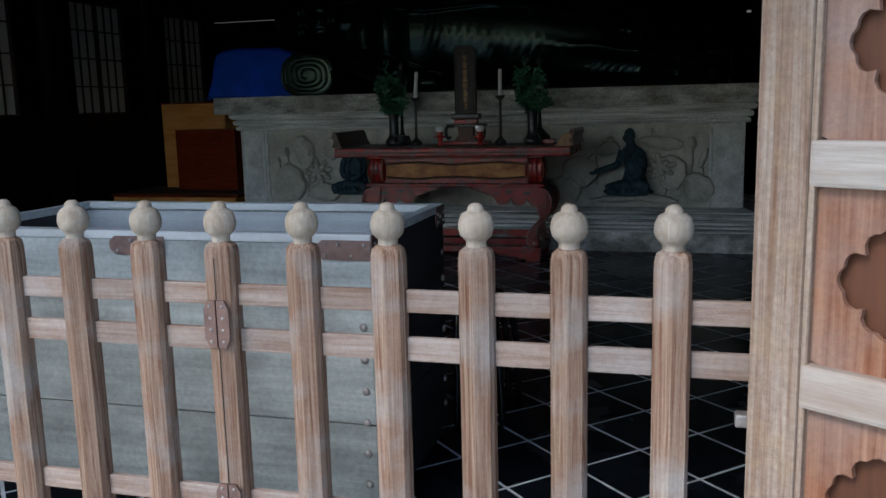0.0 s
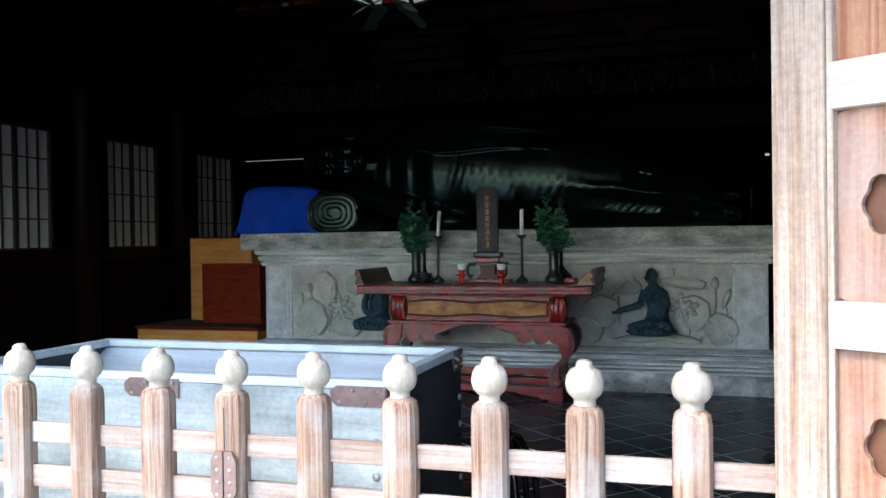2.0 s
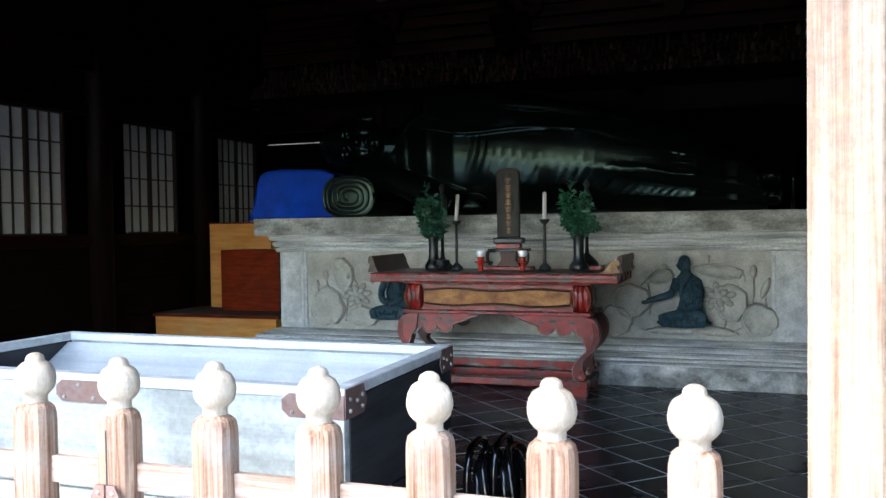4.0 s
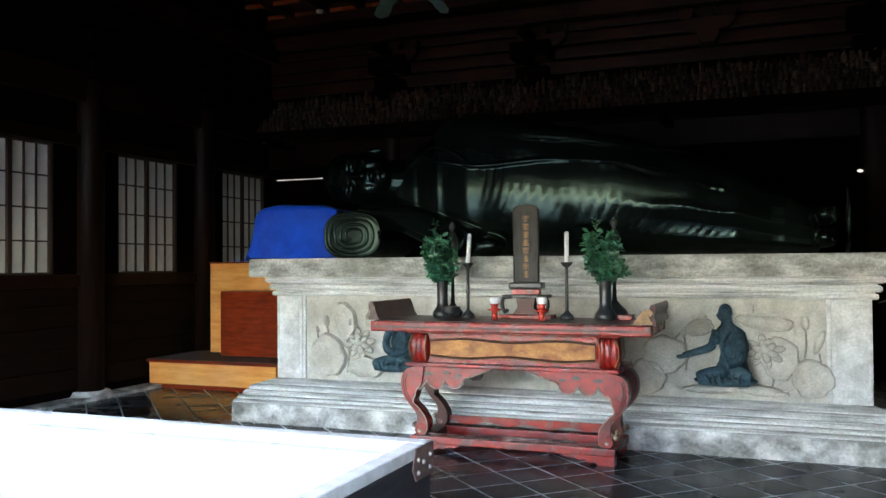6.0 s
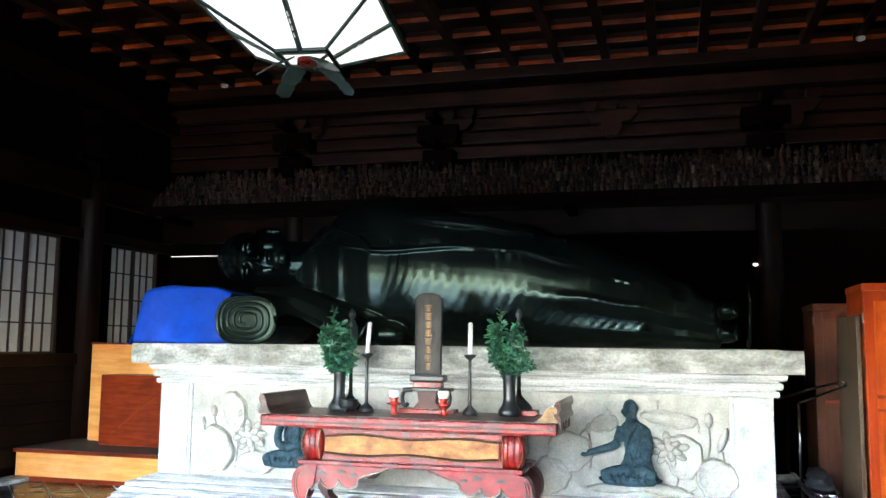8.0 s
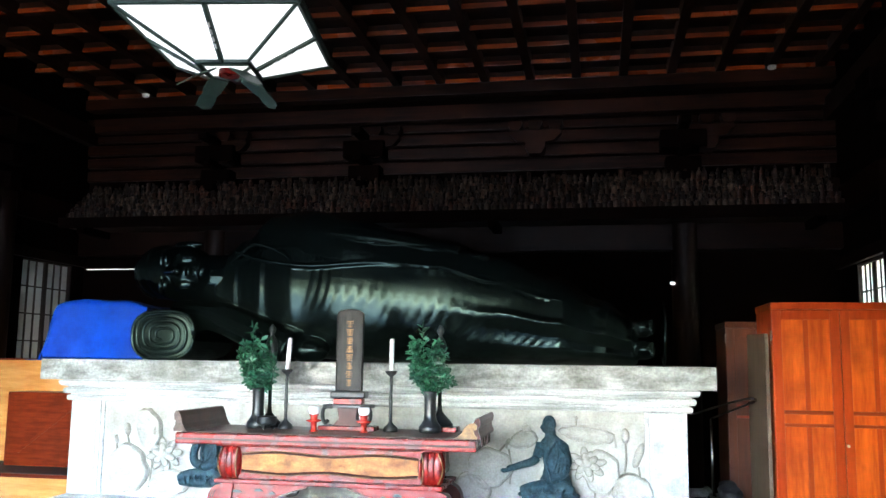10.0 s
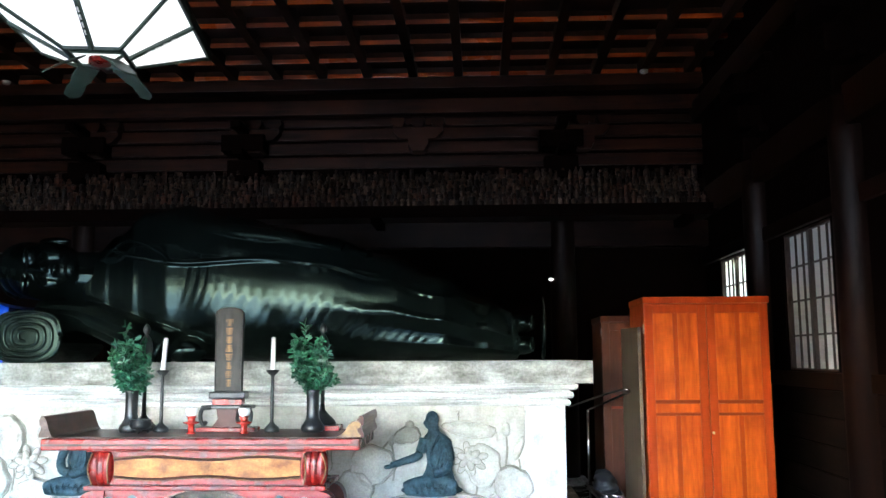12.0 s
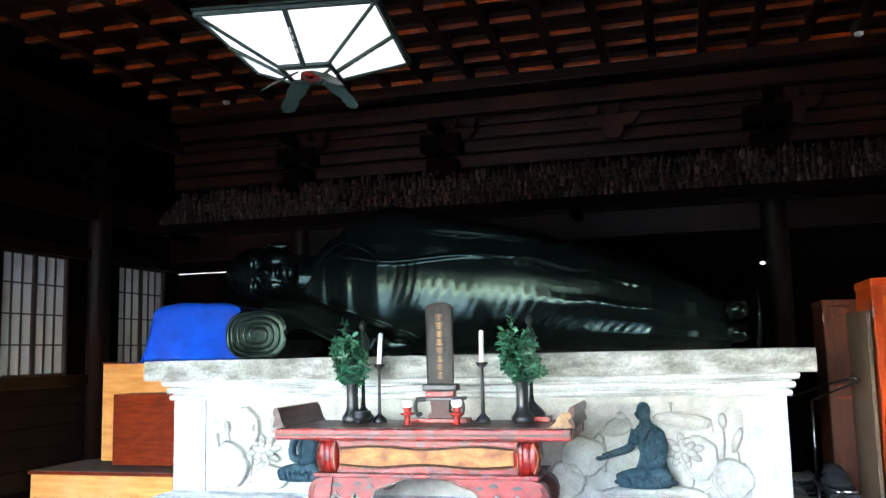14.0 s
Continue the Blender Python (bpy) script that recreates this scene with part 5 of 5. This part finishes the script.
def black_flower(x, y, k):
    """A tall black lotus ornament standing behind each vase."""
    ob = thing("lotus_ornament", (x, y, TZ), "black lotus ornament on a swelling foot behind the vase", "ornament", "pair of lotus ornaments on the altar table")
    part("foot", lathe(B(), x, y, TZ + (0.035 if k else 0.0), [(0.09, 0), (0.094, 0.015), (0.075, 0.04), (0.045, 0.07), (0.018, 0.1), (0.015, 0.14)], 22), "black_iron", ob, "", True)
    part("stalk", lathe(B(), x, y, TZ + 0.13, [(0.014, 0), (0.012, 0.3), (0.03, 0.36), (0.045, 0.42), (0.04, 0.47), (0.02, 0.51), (0.011, 0.525), (0.022, 0.545), (0.026, 0.56), (0.018, 0.58), (0.004, 0.6)], 18), "black_iron", ob, "", True)
    if k:
        part("plinth", box(B(), x - 0.13, x + 0.13, y - 0.09, y + 0.09, TZ - 0.0003, TZ + 0.035, 0.006), "red_lacquer", ob, "low red lacquer plinth")
    return ob


black_flower(-1.86, 7.72, 0)
black_flower(-0.62, 7.72, 1)
t = thing("incense_burner", (-1.79, 7.5, TZ), "squat black iron incense burner on three feet", "incense burner")
part("bowl", lathe(B(), -1.79, 7.5, TZ + 0.02, [(0.03, 0), (0.06, 0.01), (0.072, 0.035), (0.066, 0.06), (0.07, 0.066), (0.06, 0.068)], 22), "black_iron", t, "", True)
for k in range(3):
    a = 2.1 * k + 0.5
    part("foot", lathe(B(), -1.79 + 0.045 * math.cos(a), 7.5 + 0.045 * math.sin(a), TZ, [(0.008, 0), (0.014, 0.03)], 8), "black_iron", t)


def red_cup(x, y):
    ob = thing("tea_cup_stand", (x, y, TZ), "white porcelain cup on a red lacquer stand", "cup", "pair of cups on the altar table")
    part("stand", lathe(B(), x, y, TZ, [(0.03, 0), (0.03, 0.006), (0.02, 0.012), (0.02, 0.06), (0.05, 0.068), (0.052, 0.076), (0.024, 0.08), (0.024, 0.1), (0.033, 0.112), (0.03, 0.114)], 22), "red_cup", ob, "", True)
    part("cup", lathe(B(), x, y, TZ + 0.11, [(0.02, 0), (0.034, 0.012), (0.04, 0.032), (0.038, 0.05), (0.034, 0.056), (0.01, 0.056)], 22), "porcelain", ob, "white porcelain cup", True)
    return ob


red_cup(-1.432, 7.44)
red_cup(-1.083, 7.44)


def tablet():
    x, y = -1.241, 7.62
    ob = thing("memorial_tablet", (x, y, TZ), "dark upright tablet with gold characters on a red and black stand", "tablet")
    part("stand_base", box(B(), x - 0.2, x + 0.2, y - 0.07, y + 0.07, TZ, TZ + 0.03, 0.006), "red_lacquer", ob, "red lacquer base board")
    part("stand_body", prism(B(), [(x - 0.1, 0.981), (x + 0.1, 0.981), (x + 0.06, 1.03), (x + 0.07, 1.1), (x - 0.07, 1.1), (x - 0.06, 1.03)], "y", y - 0.04, y + 0.04), "dark_lacquer", ob)
    for s in (-1, 1):
        c = smooth_curve([(x + s * 0.1, y - 0.06, 1.11), (x + s * 0.16, y - 0.06, 1.1), (x + s * 0.17, y - 0.06, 1.04), (x + s * 0.15, y - 0.06, 1.0), (x + s * 0.13, y - 0.06, 1.02)], 4)
        part("stand_scroll", tube(B(), c, 0.014, 8), "black_iron", ob, "", True)
    part("stand_shelf", box(B(), x - 0.17, x + 0.17, y - 0.06, y + 0.06, 1.101, 1.125, 0.006), "black_iron", ob)
    part("stand_neck", box(B(), x - 0.1, x + 0.1, y - 0.045, y + 0.045, 1.126, 1.165, 0.004), "red_lacquer", ob, "red lacquer neck")
    part("stand_cap", box(B(), x - 0.125, x + 0.125, y - 0.055, y + 0.055, 1.166, 1.215, 0.014), "black_iron", ob)
    outline = [(x - 0.09, 1.216), (x + 0.09, 1.216), (x + 0.093, 1.745)] + [(x + 0.093 * math.cos(a), 1.745 + 0.035 * math.sin(a)) for a in [math.pi * i / 10 for i in range(1, 10)]] + [(x - 0.093, 1.745)]
    board = part("board", prism(B(), outline, "y", y - 0.02, y + 0.02), "tablet_black", ob)
    part("board_rim", tube(B(), [(a, y - 0.02, b) for a, b in outline + outline[:1]], 0.006, 6), "tablet_black", board)
    rnd = random.Random(2)
    for k in range(8):
        z = 1.7 - k * 0.058
        bm = B()
        for r in range(4):
            w = rnd.uniform(0.014, 0.026)
            box(bm, x - w, x + w, y - 0.024, y - 0.0205, z - 0.006 - r * 0.0125, z - r * 0.0125)
        box(bm, x - 0.004, x + 0.004, y - 0.0245, y - 0.0206, z - 0.046, z + 0.002)
        part("gold_character", bm, "gilt", board, "worn gold bars of lettering")
    return ob


tablet()


# ---- step platform and lectern box beside the pedestal ----
def step_platform():
    ob = thing("platform", (-5.4, 10, 0), "low pale wooden step platform with red-brown edges", "platform")
    x0, x1, y0, y1 = -6.16, -4.45, 9.3, 11.0
    part("kick_board", box(B(), x0 + 0.02, x1, y0 + 0.01, y1, 0.0, 0.045, 0.004), "red_wood", ob)
    part("riser", box(B(), x0 + 0.03, x1 - 0.02, y0 + 0.02, y1 - 0.02, 0.0452, 0.28), "pale_wood", ob)
    part("top_edge", box(B(), x0, x1 + 0.02, y0, y1, 0.2802, 0.315, 0.006), "red_wood", ob)
    part("top_mat", box(B(), x0 + 0.02, x1, y0 + 0.025, y1 - 0.02, 0.3152, 0.32), "carpet_brown", ob, "grey-brown mat on the platform")
    return ob


step_platform()


def pulpit():
    ob = thing("wooden_stand", (-5.3, 10.2, 0.32), "pale wooden stand with a sloping dark red-brown panel on the platform", "stand")
    part("tall_panel", box(B(), -5.9, -5.0, 10.120, 10.440, 0.32, 1.38, 0.005), "pale_wood", ob)
    part("cap", box(B(), -5.91, -4.98, 10.110, 10.450, 1.3802, 1.4, 0.004), "red_wood", ob)
    fr = part("front_case", box(B(), -5.52, -4.7, 9.800, 10.1108, 0.32, 1.06, 0.006), "red_wood", ob, "dark red-brown case")
    part("brace", prism(B(), [(-5.41, 0.45), (-5.38, 0.43), (-4.72, 0.94), (-4.72, 0.97)], "y", 9.794, 9.799), "red_wood", fr, "dark diagonal brace")
    part("handle", box(B(), -5.6, -5.545, 10.1, 10.1195, 0.86, 0.92, 0.006), "black_iron", ob)
    return ob


pulpit()


# ---- wardrobes ----
def wardrobe(x, y, s=1.0, h=1.83, frame_wood="orange_frame", panel_wood="orange_wood", label="orange-brown two-door wooden wardrobe with framed panels"):
    ob = thing("wardrobe", (x, y, 0), label, "wardrobe", "wardrobes beside the pedestal")
    w, d = 0.9 * s, 0.58
    part("carcase", box(B(), x, x + w, y + 0.02, y + d, 0.06, h - 0.05), frame_wood, ob)
    part("cornice", box(B(), x - 0.008, x + w + 0.008, y - 0.008, y + d, h - 0.0498, h, 0.006), frame_wood, ob)
    part("plinth", box(B(), x + 0.01, x + w - 0.01, y + 0.03, y + d - 0.01, 0, 0.0598), frame_wood, ob)
    for k in (0, 1):
        a, b = x + 0.004 + k * w / 2, x - 0.004 + (k + 1) * w / 2
        z0, z1 = 0.07, h - 0.06
        door = part("door", box(B(), a, b, y + 0.01, y + 0.0195, z0, z1), frame_wood, ob)
        zm0, zm1 = 1.03, 1.1
        for c0, c1, q in ((a, a + 0.06, 0), (b - 0.06, b, 0)):
            part("stile", box(B(), c0, c1, y, y + 0.0098, z0, z1, 0.003), frame_wood, door)
        for c0, c1 in ((z0, z0 + 0.08), (zm0 - 0.02, zm0), (zm1 - 0.005, zm1 + 0.02), (z1 - 0.06, z1)):
            part("rail", box(B(), a + 0.0602, b - 0.0602, y + 0.001, y + 0.0097, c0, c1, 0.003), "red_wood" if 0.5 < c0 < 1.4 else frame_wood, door)
        m = (a + b) / 2
        for c0, c1 in ((z0 + 0.08, zm0 - 0.02), (zm1 + 0.02, z1 - 0.06)):
            part("stile", box(B(), m - 0.016, m + 0.016, y + 0.001, y + 0.0096, c0 + 0.0002, c1 - 0.0002, 0.003), frame_wood, door)
            for e0, e1 in ((a + 0.06, m - 0.016), (m + 0.016, b - 0.06)):
                part("panel", box(B(), e0 + 0.002, e1 - 0.002, y + 0.006, y + 0.0099, c0 + 0.002, c1 - 0.002), panel_wood, door)
        part("panel", box(B(), a + 0.062, b - 0.062, y + 0.005, y + 0.0099, zm0 + 0.002, zm1 - 0.007), panel_wood, door)
    part("lock", lathe(B(), 0, 0, 0, [(0.01, 0), (0.01, 0.01), (0.006, 0.012)], 12), "rivet_metal", ob).matrix_basis = Matrix.Translation((x + w / 2 + 0.02, y, 0.888)) @ Matrix.Rotation(radians(90), 4, "X")
    for z in (1.6, 0.35):
        part("hinge", box(B(), x - 0.006, x - 0.001, y + 0.0, y + 0.035, z, z + 0.07), "rivet_metal", ob)
    return ob


wardrobe(1.665, 8.17, 1.0, 1.87)
wardrobe(1.47, 9.0, 0.95, 1.77, "shaded_brown_wood", "shaded_brown_wood", "dark red-brown wooden wardrobe, deepened for shade, behind the orange one")
t = tagged(part("leaning_board", prism(B(), [(8.2, 0.0), (8.93, 0.0), (8.93, 1.66), (8.2, 1.65)], "x", 1.62, 1.645), "grey_board"), "large grey-brown board leaning against the wardrobe", "board")


def pipe_rack():
    ob = thing("folding_trolley", (1.5, 8.5, 0), "folded chrome tube trolley with dark bundles beside the wardrobe", "trolley")
    for z, y in ((0.42, 8.35), (0.36, 8.75)):
        c = smooth_curve([(1.34, y + 0.5, z), (1.36, y, z), (1.42, y - 0.03, z), (1.5, y, z), (1.52, y + 0.5, z)], 5)
        part("rail_tube", tube(B(), c, 0.012, 8), "chrome", ob, "", True)
    for x, y in ((1.36, 8.4), (1.5, 8.4), (1.36, 9.1), (1.5, 9.1)):
        part("leg_tube", tube(B(), [(x, y, 0.0), (x, y, 0.42)], 0.012, 8), "chrome", ob, "", True)
    part("deck", box(B(), 1.33, 1.53, 8.36, 9.2, 0.37, 0.395, 0.005), "black_iron", ob)
    c = smooth_curve([(1.2, 9.1, 1.02), (1.42, 8.62, 1.14), (1.55, 8.44, 1.185), (1.59, 8.45, 1.17), (1.56, 8.58, 1.14), (1.34, 9.0, 1.0)], 6)
    part("handle_tube", tube(B(), c, 0.009, 8), "chrome", ob, "", True)
    part("post_tube", tube(B(), [(1.34, 9.0, 0.4), (1.34, 9.0, 1.0)], 0.012, 8), "chrome", ob, "", True)
    return ob


pipe_rack()
bm = B()
for c, r in (((1.42, 8.66, 0.435), (0.1, 0.2, 0.042)), ((1.45, 8.86, 0.45), (0.09, 0.2, 0.05)), ((1.42, 8.72, 0.49), (0.085, 0.15, 0.04)), ((1.44, 8.92, 0.5), (0.07, 0.13, 0.035)), ((1.4, 8.6, 0.475), (0.06, 0.08, 0.03))):
    ball(bm, c, r, 18, 10)
ob = part("folded_blanket", bm, "grey_cloth", None, "", True)
md = ob.modifiers.new("join", "REMESH")
md.mode, md.voxel_size, md.use_smooth_shade = "VOXEL", 0.012, True
tagged(ob, "dark grey folded blanket lying on the trolley", "blanket")


# ---- hanging lantern ----
def lantern():
    cx, cy, base, K = -1.636, 6.325, 3.1, 1.242
    zb, zt, a, b = 0.0, 0.161, 0.12, 0.405
    ob = thing("hanging_lantern", (cx, cy, base + zt * K), "white paper lantern in a green metal frame under the ceiling", "lantern")
    R = Matrix.Translation((cx, cy, 0)) @ Matrix.Rotation(radians(8), 4, "Z")
    P = lambda x, y, z: R @ Vector((x * K, y * K, base + z * K))
    def bar(p, q, r, m="green_bronze", nm="frame_bar"):
        bm = B()
        tube(bm, [P(*p), P(*q)], r * K, 6)
        part(nm, bm, m, ob)
    cor = [(-1, -1), (1, -1), (1, 1), (-1, 1)]
    for i in range(4):
        (s0, t0), (s1, t1) = cor[i], cor[(i + 1) % 4]
        bm = B()
        q = [P(s0 * a, t0 * a, zb), P(s1 * a, t1 * a, zb), P(s1 * b, t1 * b, zt), P(s0 * b, t0 * b, zt)]
        inn = [p + Vector((0, 0, 0.004)) for p in q]
        vs, ws = [bm.verts.new(p) for p in q], [bm.verts.new(p) for p in inn]
        bm.faces.new(vs)
        bm.faces.new(ws[::-1])
        for k in range(4):
            bm.faces.new((vs[k], ws[k], ws[(k + 1) % 4], vs[(k + 1) % 4]))
        part("paper_side", bm, "lamp_paper", ob, "glowing white paper side")
        bar((s0 * a, t0 * a, zb), (s1 * a, t1 * a, zb), 0.012)
        bar((s0 * b, t0 * b, zt), (s1 * b, t1 * b, zt), 0.014)
        bar((s0 * a, t0 * a, zb - 0.003), (s0 * b, t0 * b, zt - 0.003), 0.01)
        bar(((s0 + s1) / 2 * a, (t0 + t1) / 2 * a, zb - 0.003), ((s0 + s1) / 2 * b, (t0 + t1) / 2 * b, zt - 0.003), 0.015)
        for f in (0.3, 0.42, 0.54, 0.66):
            m0, m1 = (s0 + s1) / 2, (t0 + t1) / 2
            g = a + (b - a) * f
            h = zb + (zt - zb) * f - 0.0195
            bar((m0 * g, m1 * g, h), (m0 * (g + 0.022), m1 * (g + 0.022), h + 0.0115), 0.004, "white_wax", "mark_bar")
        # splayed foot with a cusped outline
        d = Vector((s0, t0, 0)).normalized()
        e = Vector((-d.y, d.x, 0))
        bm = B()
        prof = [(0.09, 0.048), (0.16, 0.048), (0.185, 0.037), (0.205, 0.044), (0.24, 0.04), (0.256, 0.0)]
        pts = [d * u + e * v for u, v in prof] + [d * u - e * v for u, v in prof[::-1][1:]]
        z = lambda p: zb - 0.02 - 1.0 * max(0.0, p.length - 0.1) ** 1.2
        top = [bm.verts.new(P(p.x, p.y, z(p))) for p in pts]
        bot = [bm.verts.new(P(p.x, p.y, z(p) - 0.008)) for p in pts]
        n = len(pts)
        for k in range(n):
            bm.faces.new((top[k], top[(k + 1) % n], bot[(k + 1) % n], bot[k]))
        m = n // 2
        bmesh.ops.triangulate(bm, faces=[bm.faces.new(top), bm.faces.new(bot[::-1])])
        part("foot", bm, "green_bronze", ob, "cusped green metal foot")
    bm = B()
    tube(bm, [P(0, 0, zb - 0.03), P(0, 0, zb - 0.005)], 0.06, 20)
    part("bottom_disc", bm, "red_lacquer", ob, "small red bottom disc")
    part("top_plate", prism(B(), [tuple(P(s * 0.42, t * 0.42, 0).xy) for s, t in cor], "z", base + (zt + 0.012) * K, base + (zt + 0.022) * K), "green_bronze", ob)
    part("rod", tube(B(), [P(0, 0, zt + 0.02), P(0, 0, (ZC + 0.14 - base) / K)], 0.012, 8), "black_iron", ob)
    return ob


lantern()

# ---- shelf of little figures along the back wall ----
sh = thing("shelf", (-1.5, 11.6, 3.02), "long dark stepped shelf under the rows of carved figures", "shelf")
TIERS, RISE = 5, 0.098
for k in range(TIERS):
    z0 = 3.021 if k == 0 else 3.0965 + RISE * (k - 1)
    part("tier", box(B(), XL + 0.12, XR - 0.05, 11.25 + 0.11 * k, 11.84, z0, 3.096 + RISE * k, 0.0), "dark_beam", sh)
part("front_rail", box(B(), XL + 0.12, XR - 0.05, 11.22, 11.249, 2.99, 3.12, 0.005), "dark_wood", sh)
for x in (-5.8, -3.3, -0.7, 2.8):
    part("support", box(B(), x - 0.05, x + 0.05, 11.26, 11.84, 2.93, 3.02, 0.006), "dark_wood", sh)
rnd = random.Random(11)
bm = B()
for row in range(TIERS):
    y, z = 11.3 + 0.11 * row, 3.096 + RISE * row
    x = XL + 0.22 + rnd.uniform(0, 0.05)
    while x < XR - 0.15:
        h, r = rnd.uniform(0.1, 0.175), rnd.uniform(0.026, 0.04)
        yy = y + rnd.uniform(-0.015, 0.015)
        kind = rnd.random()
        if kind < 0.45:
            # standing: skirt, waist, shoulders
            lathe(bm, x, yy, z, [(r * 0.95, 0), (r * 0.8, h * 0.3), (r * 0.7, h * 0.5), (r * 1.0, h * 0.68), (r * 0.45, h * 0.78)], 7, sy=0.7)
        elif kind < 0.9:
            # seated: broad lap, narrow chest
            lathe(bm, x, yy, z, [(r * 1.25, 0), (r * 1.3, h * 0.22), (r * 0.75, h * 0.36), (r * 0.95, h * 0.62), (r * 0.4, h * 0.74)], 7, sy=0.8)
        else:
            # hooded block
            lathe(bm, x, yy, z, [(r * 0.9, 0), (r * 1.1, h * 0.3), (r * 1.1, h * 0.6), (r * 0.6, h * 0.78)], 6)
        lathe(bm, x, yy - 0.004, z + h * 0.74, [(r * 0.2, 0), (r * 0.48, h * 0.07), (r * 0.5, h * 0.15), (r * 0.2, h * 0.25)], 7)
        if rnd.random() < 0.3:
            # halo board behind
            box(bm, x - r * 0.9, x + r * 0.9, yy + r * 0.82, yy + r, z, z + h * 1.08)
        if rnd.random() < 0.25:
            # small tablet or scroll held in front
            box(bm, x - r * 0.3, x + r * 0.25, yy - r * 1.05, yy - r * 0.85, z + h * 0.3, z + h * 0.52)
        x += rnd.uniform(0.056, 0.088)
ob = part("carved_figures", bm, "figurine_wood", None, "", True)
tagged(ob, "crowded rows of small dark carved wooden figures on a shelf", "figurines", "", "stuff")

# ---- small lamps and sensors ----
t = thing("strip_light", (-5.6, 11.9, 2.62), "thin white strip light on the back wall", "lamp")
part("tube", box(B(), -6.05, -4.6, 11.83, 11.845, 2.54, 2.545), "pilot_glow", t)
part("housing", box(B(), -6.1, -4.55, 11.846, 11.999, 2.543, 2.583, 0.004), "dark_wood", t)
t = thing("pilot_lamp", (1.3, 11.8, 2.32), "tiny glowing white lamp on the back wall", "lamp")
part("bulb", ball(B(), (1.3, 11.79, 2.33), (0.03, 0.026, 0.017), 14, 8), "pilot_glow", t, "glowing bulb", True)
part("bracket", box(B(), 1.285, 1.315, 11.8, 11.999, 2.34, 2.36), "black_iron", t)
for x, y in ((2.439, 11.7), (-5.261, 11.66)):
    t = thing("smoke_detector", (x, y, ZC), "small round white smoke detector under the ceiling", "detector", "smoke detectors")
    part("casing", lathe(B(), x, y, ZC - 0.045, [(0.02, 0), (0.045, 0.012), (0.05, 0.044)], 18), "white_plastic", t, "", True)

# ---- floor tiles, laid diagonally ----
TS = 0.212
tile_mesh = bpy.data.meshes.new("tile")
bm = B()
h = TS - 0.0095
top = [bm.verts.new(p) for p in ((h - 0.001, 0, 0), (0, h - 0.001, 0), (-h + 0.001, 0, 0), (0, -h + 0.001, 0))]
mid = [bm.verts.new(p) for p in ((h, 0, -0.001), (0, h, -0.001), (-h, 0, -0.001), (0, -h, -0.001))]
bot = [bm.verts.new(p) for p in ((h, 0, -0.012), (0, h, -0.012), (-h, 0, -0.012), (0, -h, -0.012))]
bm.faces.new(top)
for q, w in ((mid, top), (bot, mid)):
    for i in range(4):
        bm.faces.new((q[i], q[(i + 1) % 4], w[(i + 1) % 4], w[i]))
bm.to_mesh(tile_mesh)
proto = [v.co.copy() for v in bm.verts]
faces = [[v.index for v in f.verts] for f in bm.faces]
bm.free()
tile_mesh.materials.append(M["tile"])
floor_ob = bpy.data.objects["floor"]
verts, polys = [], []
for i in range(-45, 46):
    for j in range(-45, 46):
        x, y = -0.833 + TS * (i + j), 6.463 + TS + TS * (i - j)
        if not (XL + 0.1 < x < XR - 0.1 and 2.4 < y < YB - 0.2):
            continue
        if (-1.7 < x < 2.2 and 4.6 < y < 7.9) or (-5.9 < x < -3.6 and 6.9 < y < 9.5):
            ob = new("floor_tile", tile_mesh)
            ob.parent = floor_ob
            ob.location = (x, y, 0.0)
        else:
            n = len(verts)
            verts += [(c.x + x, c.y + y, c.z) for c in proto]
            polys += [[n + k for k in f] for f in faces]
me = bpy.data.meshes.new("floor_tiles")
me.from_pydata(verts, [], polys)
me.materials.append(M["tile"])
ob = new("floor_tiles", me)
ob.parent = floor_ob
tagged(ob, "black glazed square floor tiles laid diagonally", "", "", "stuff")
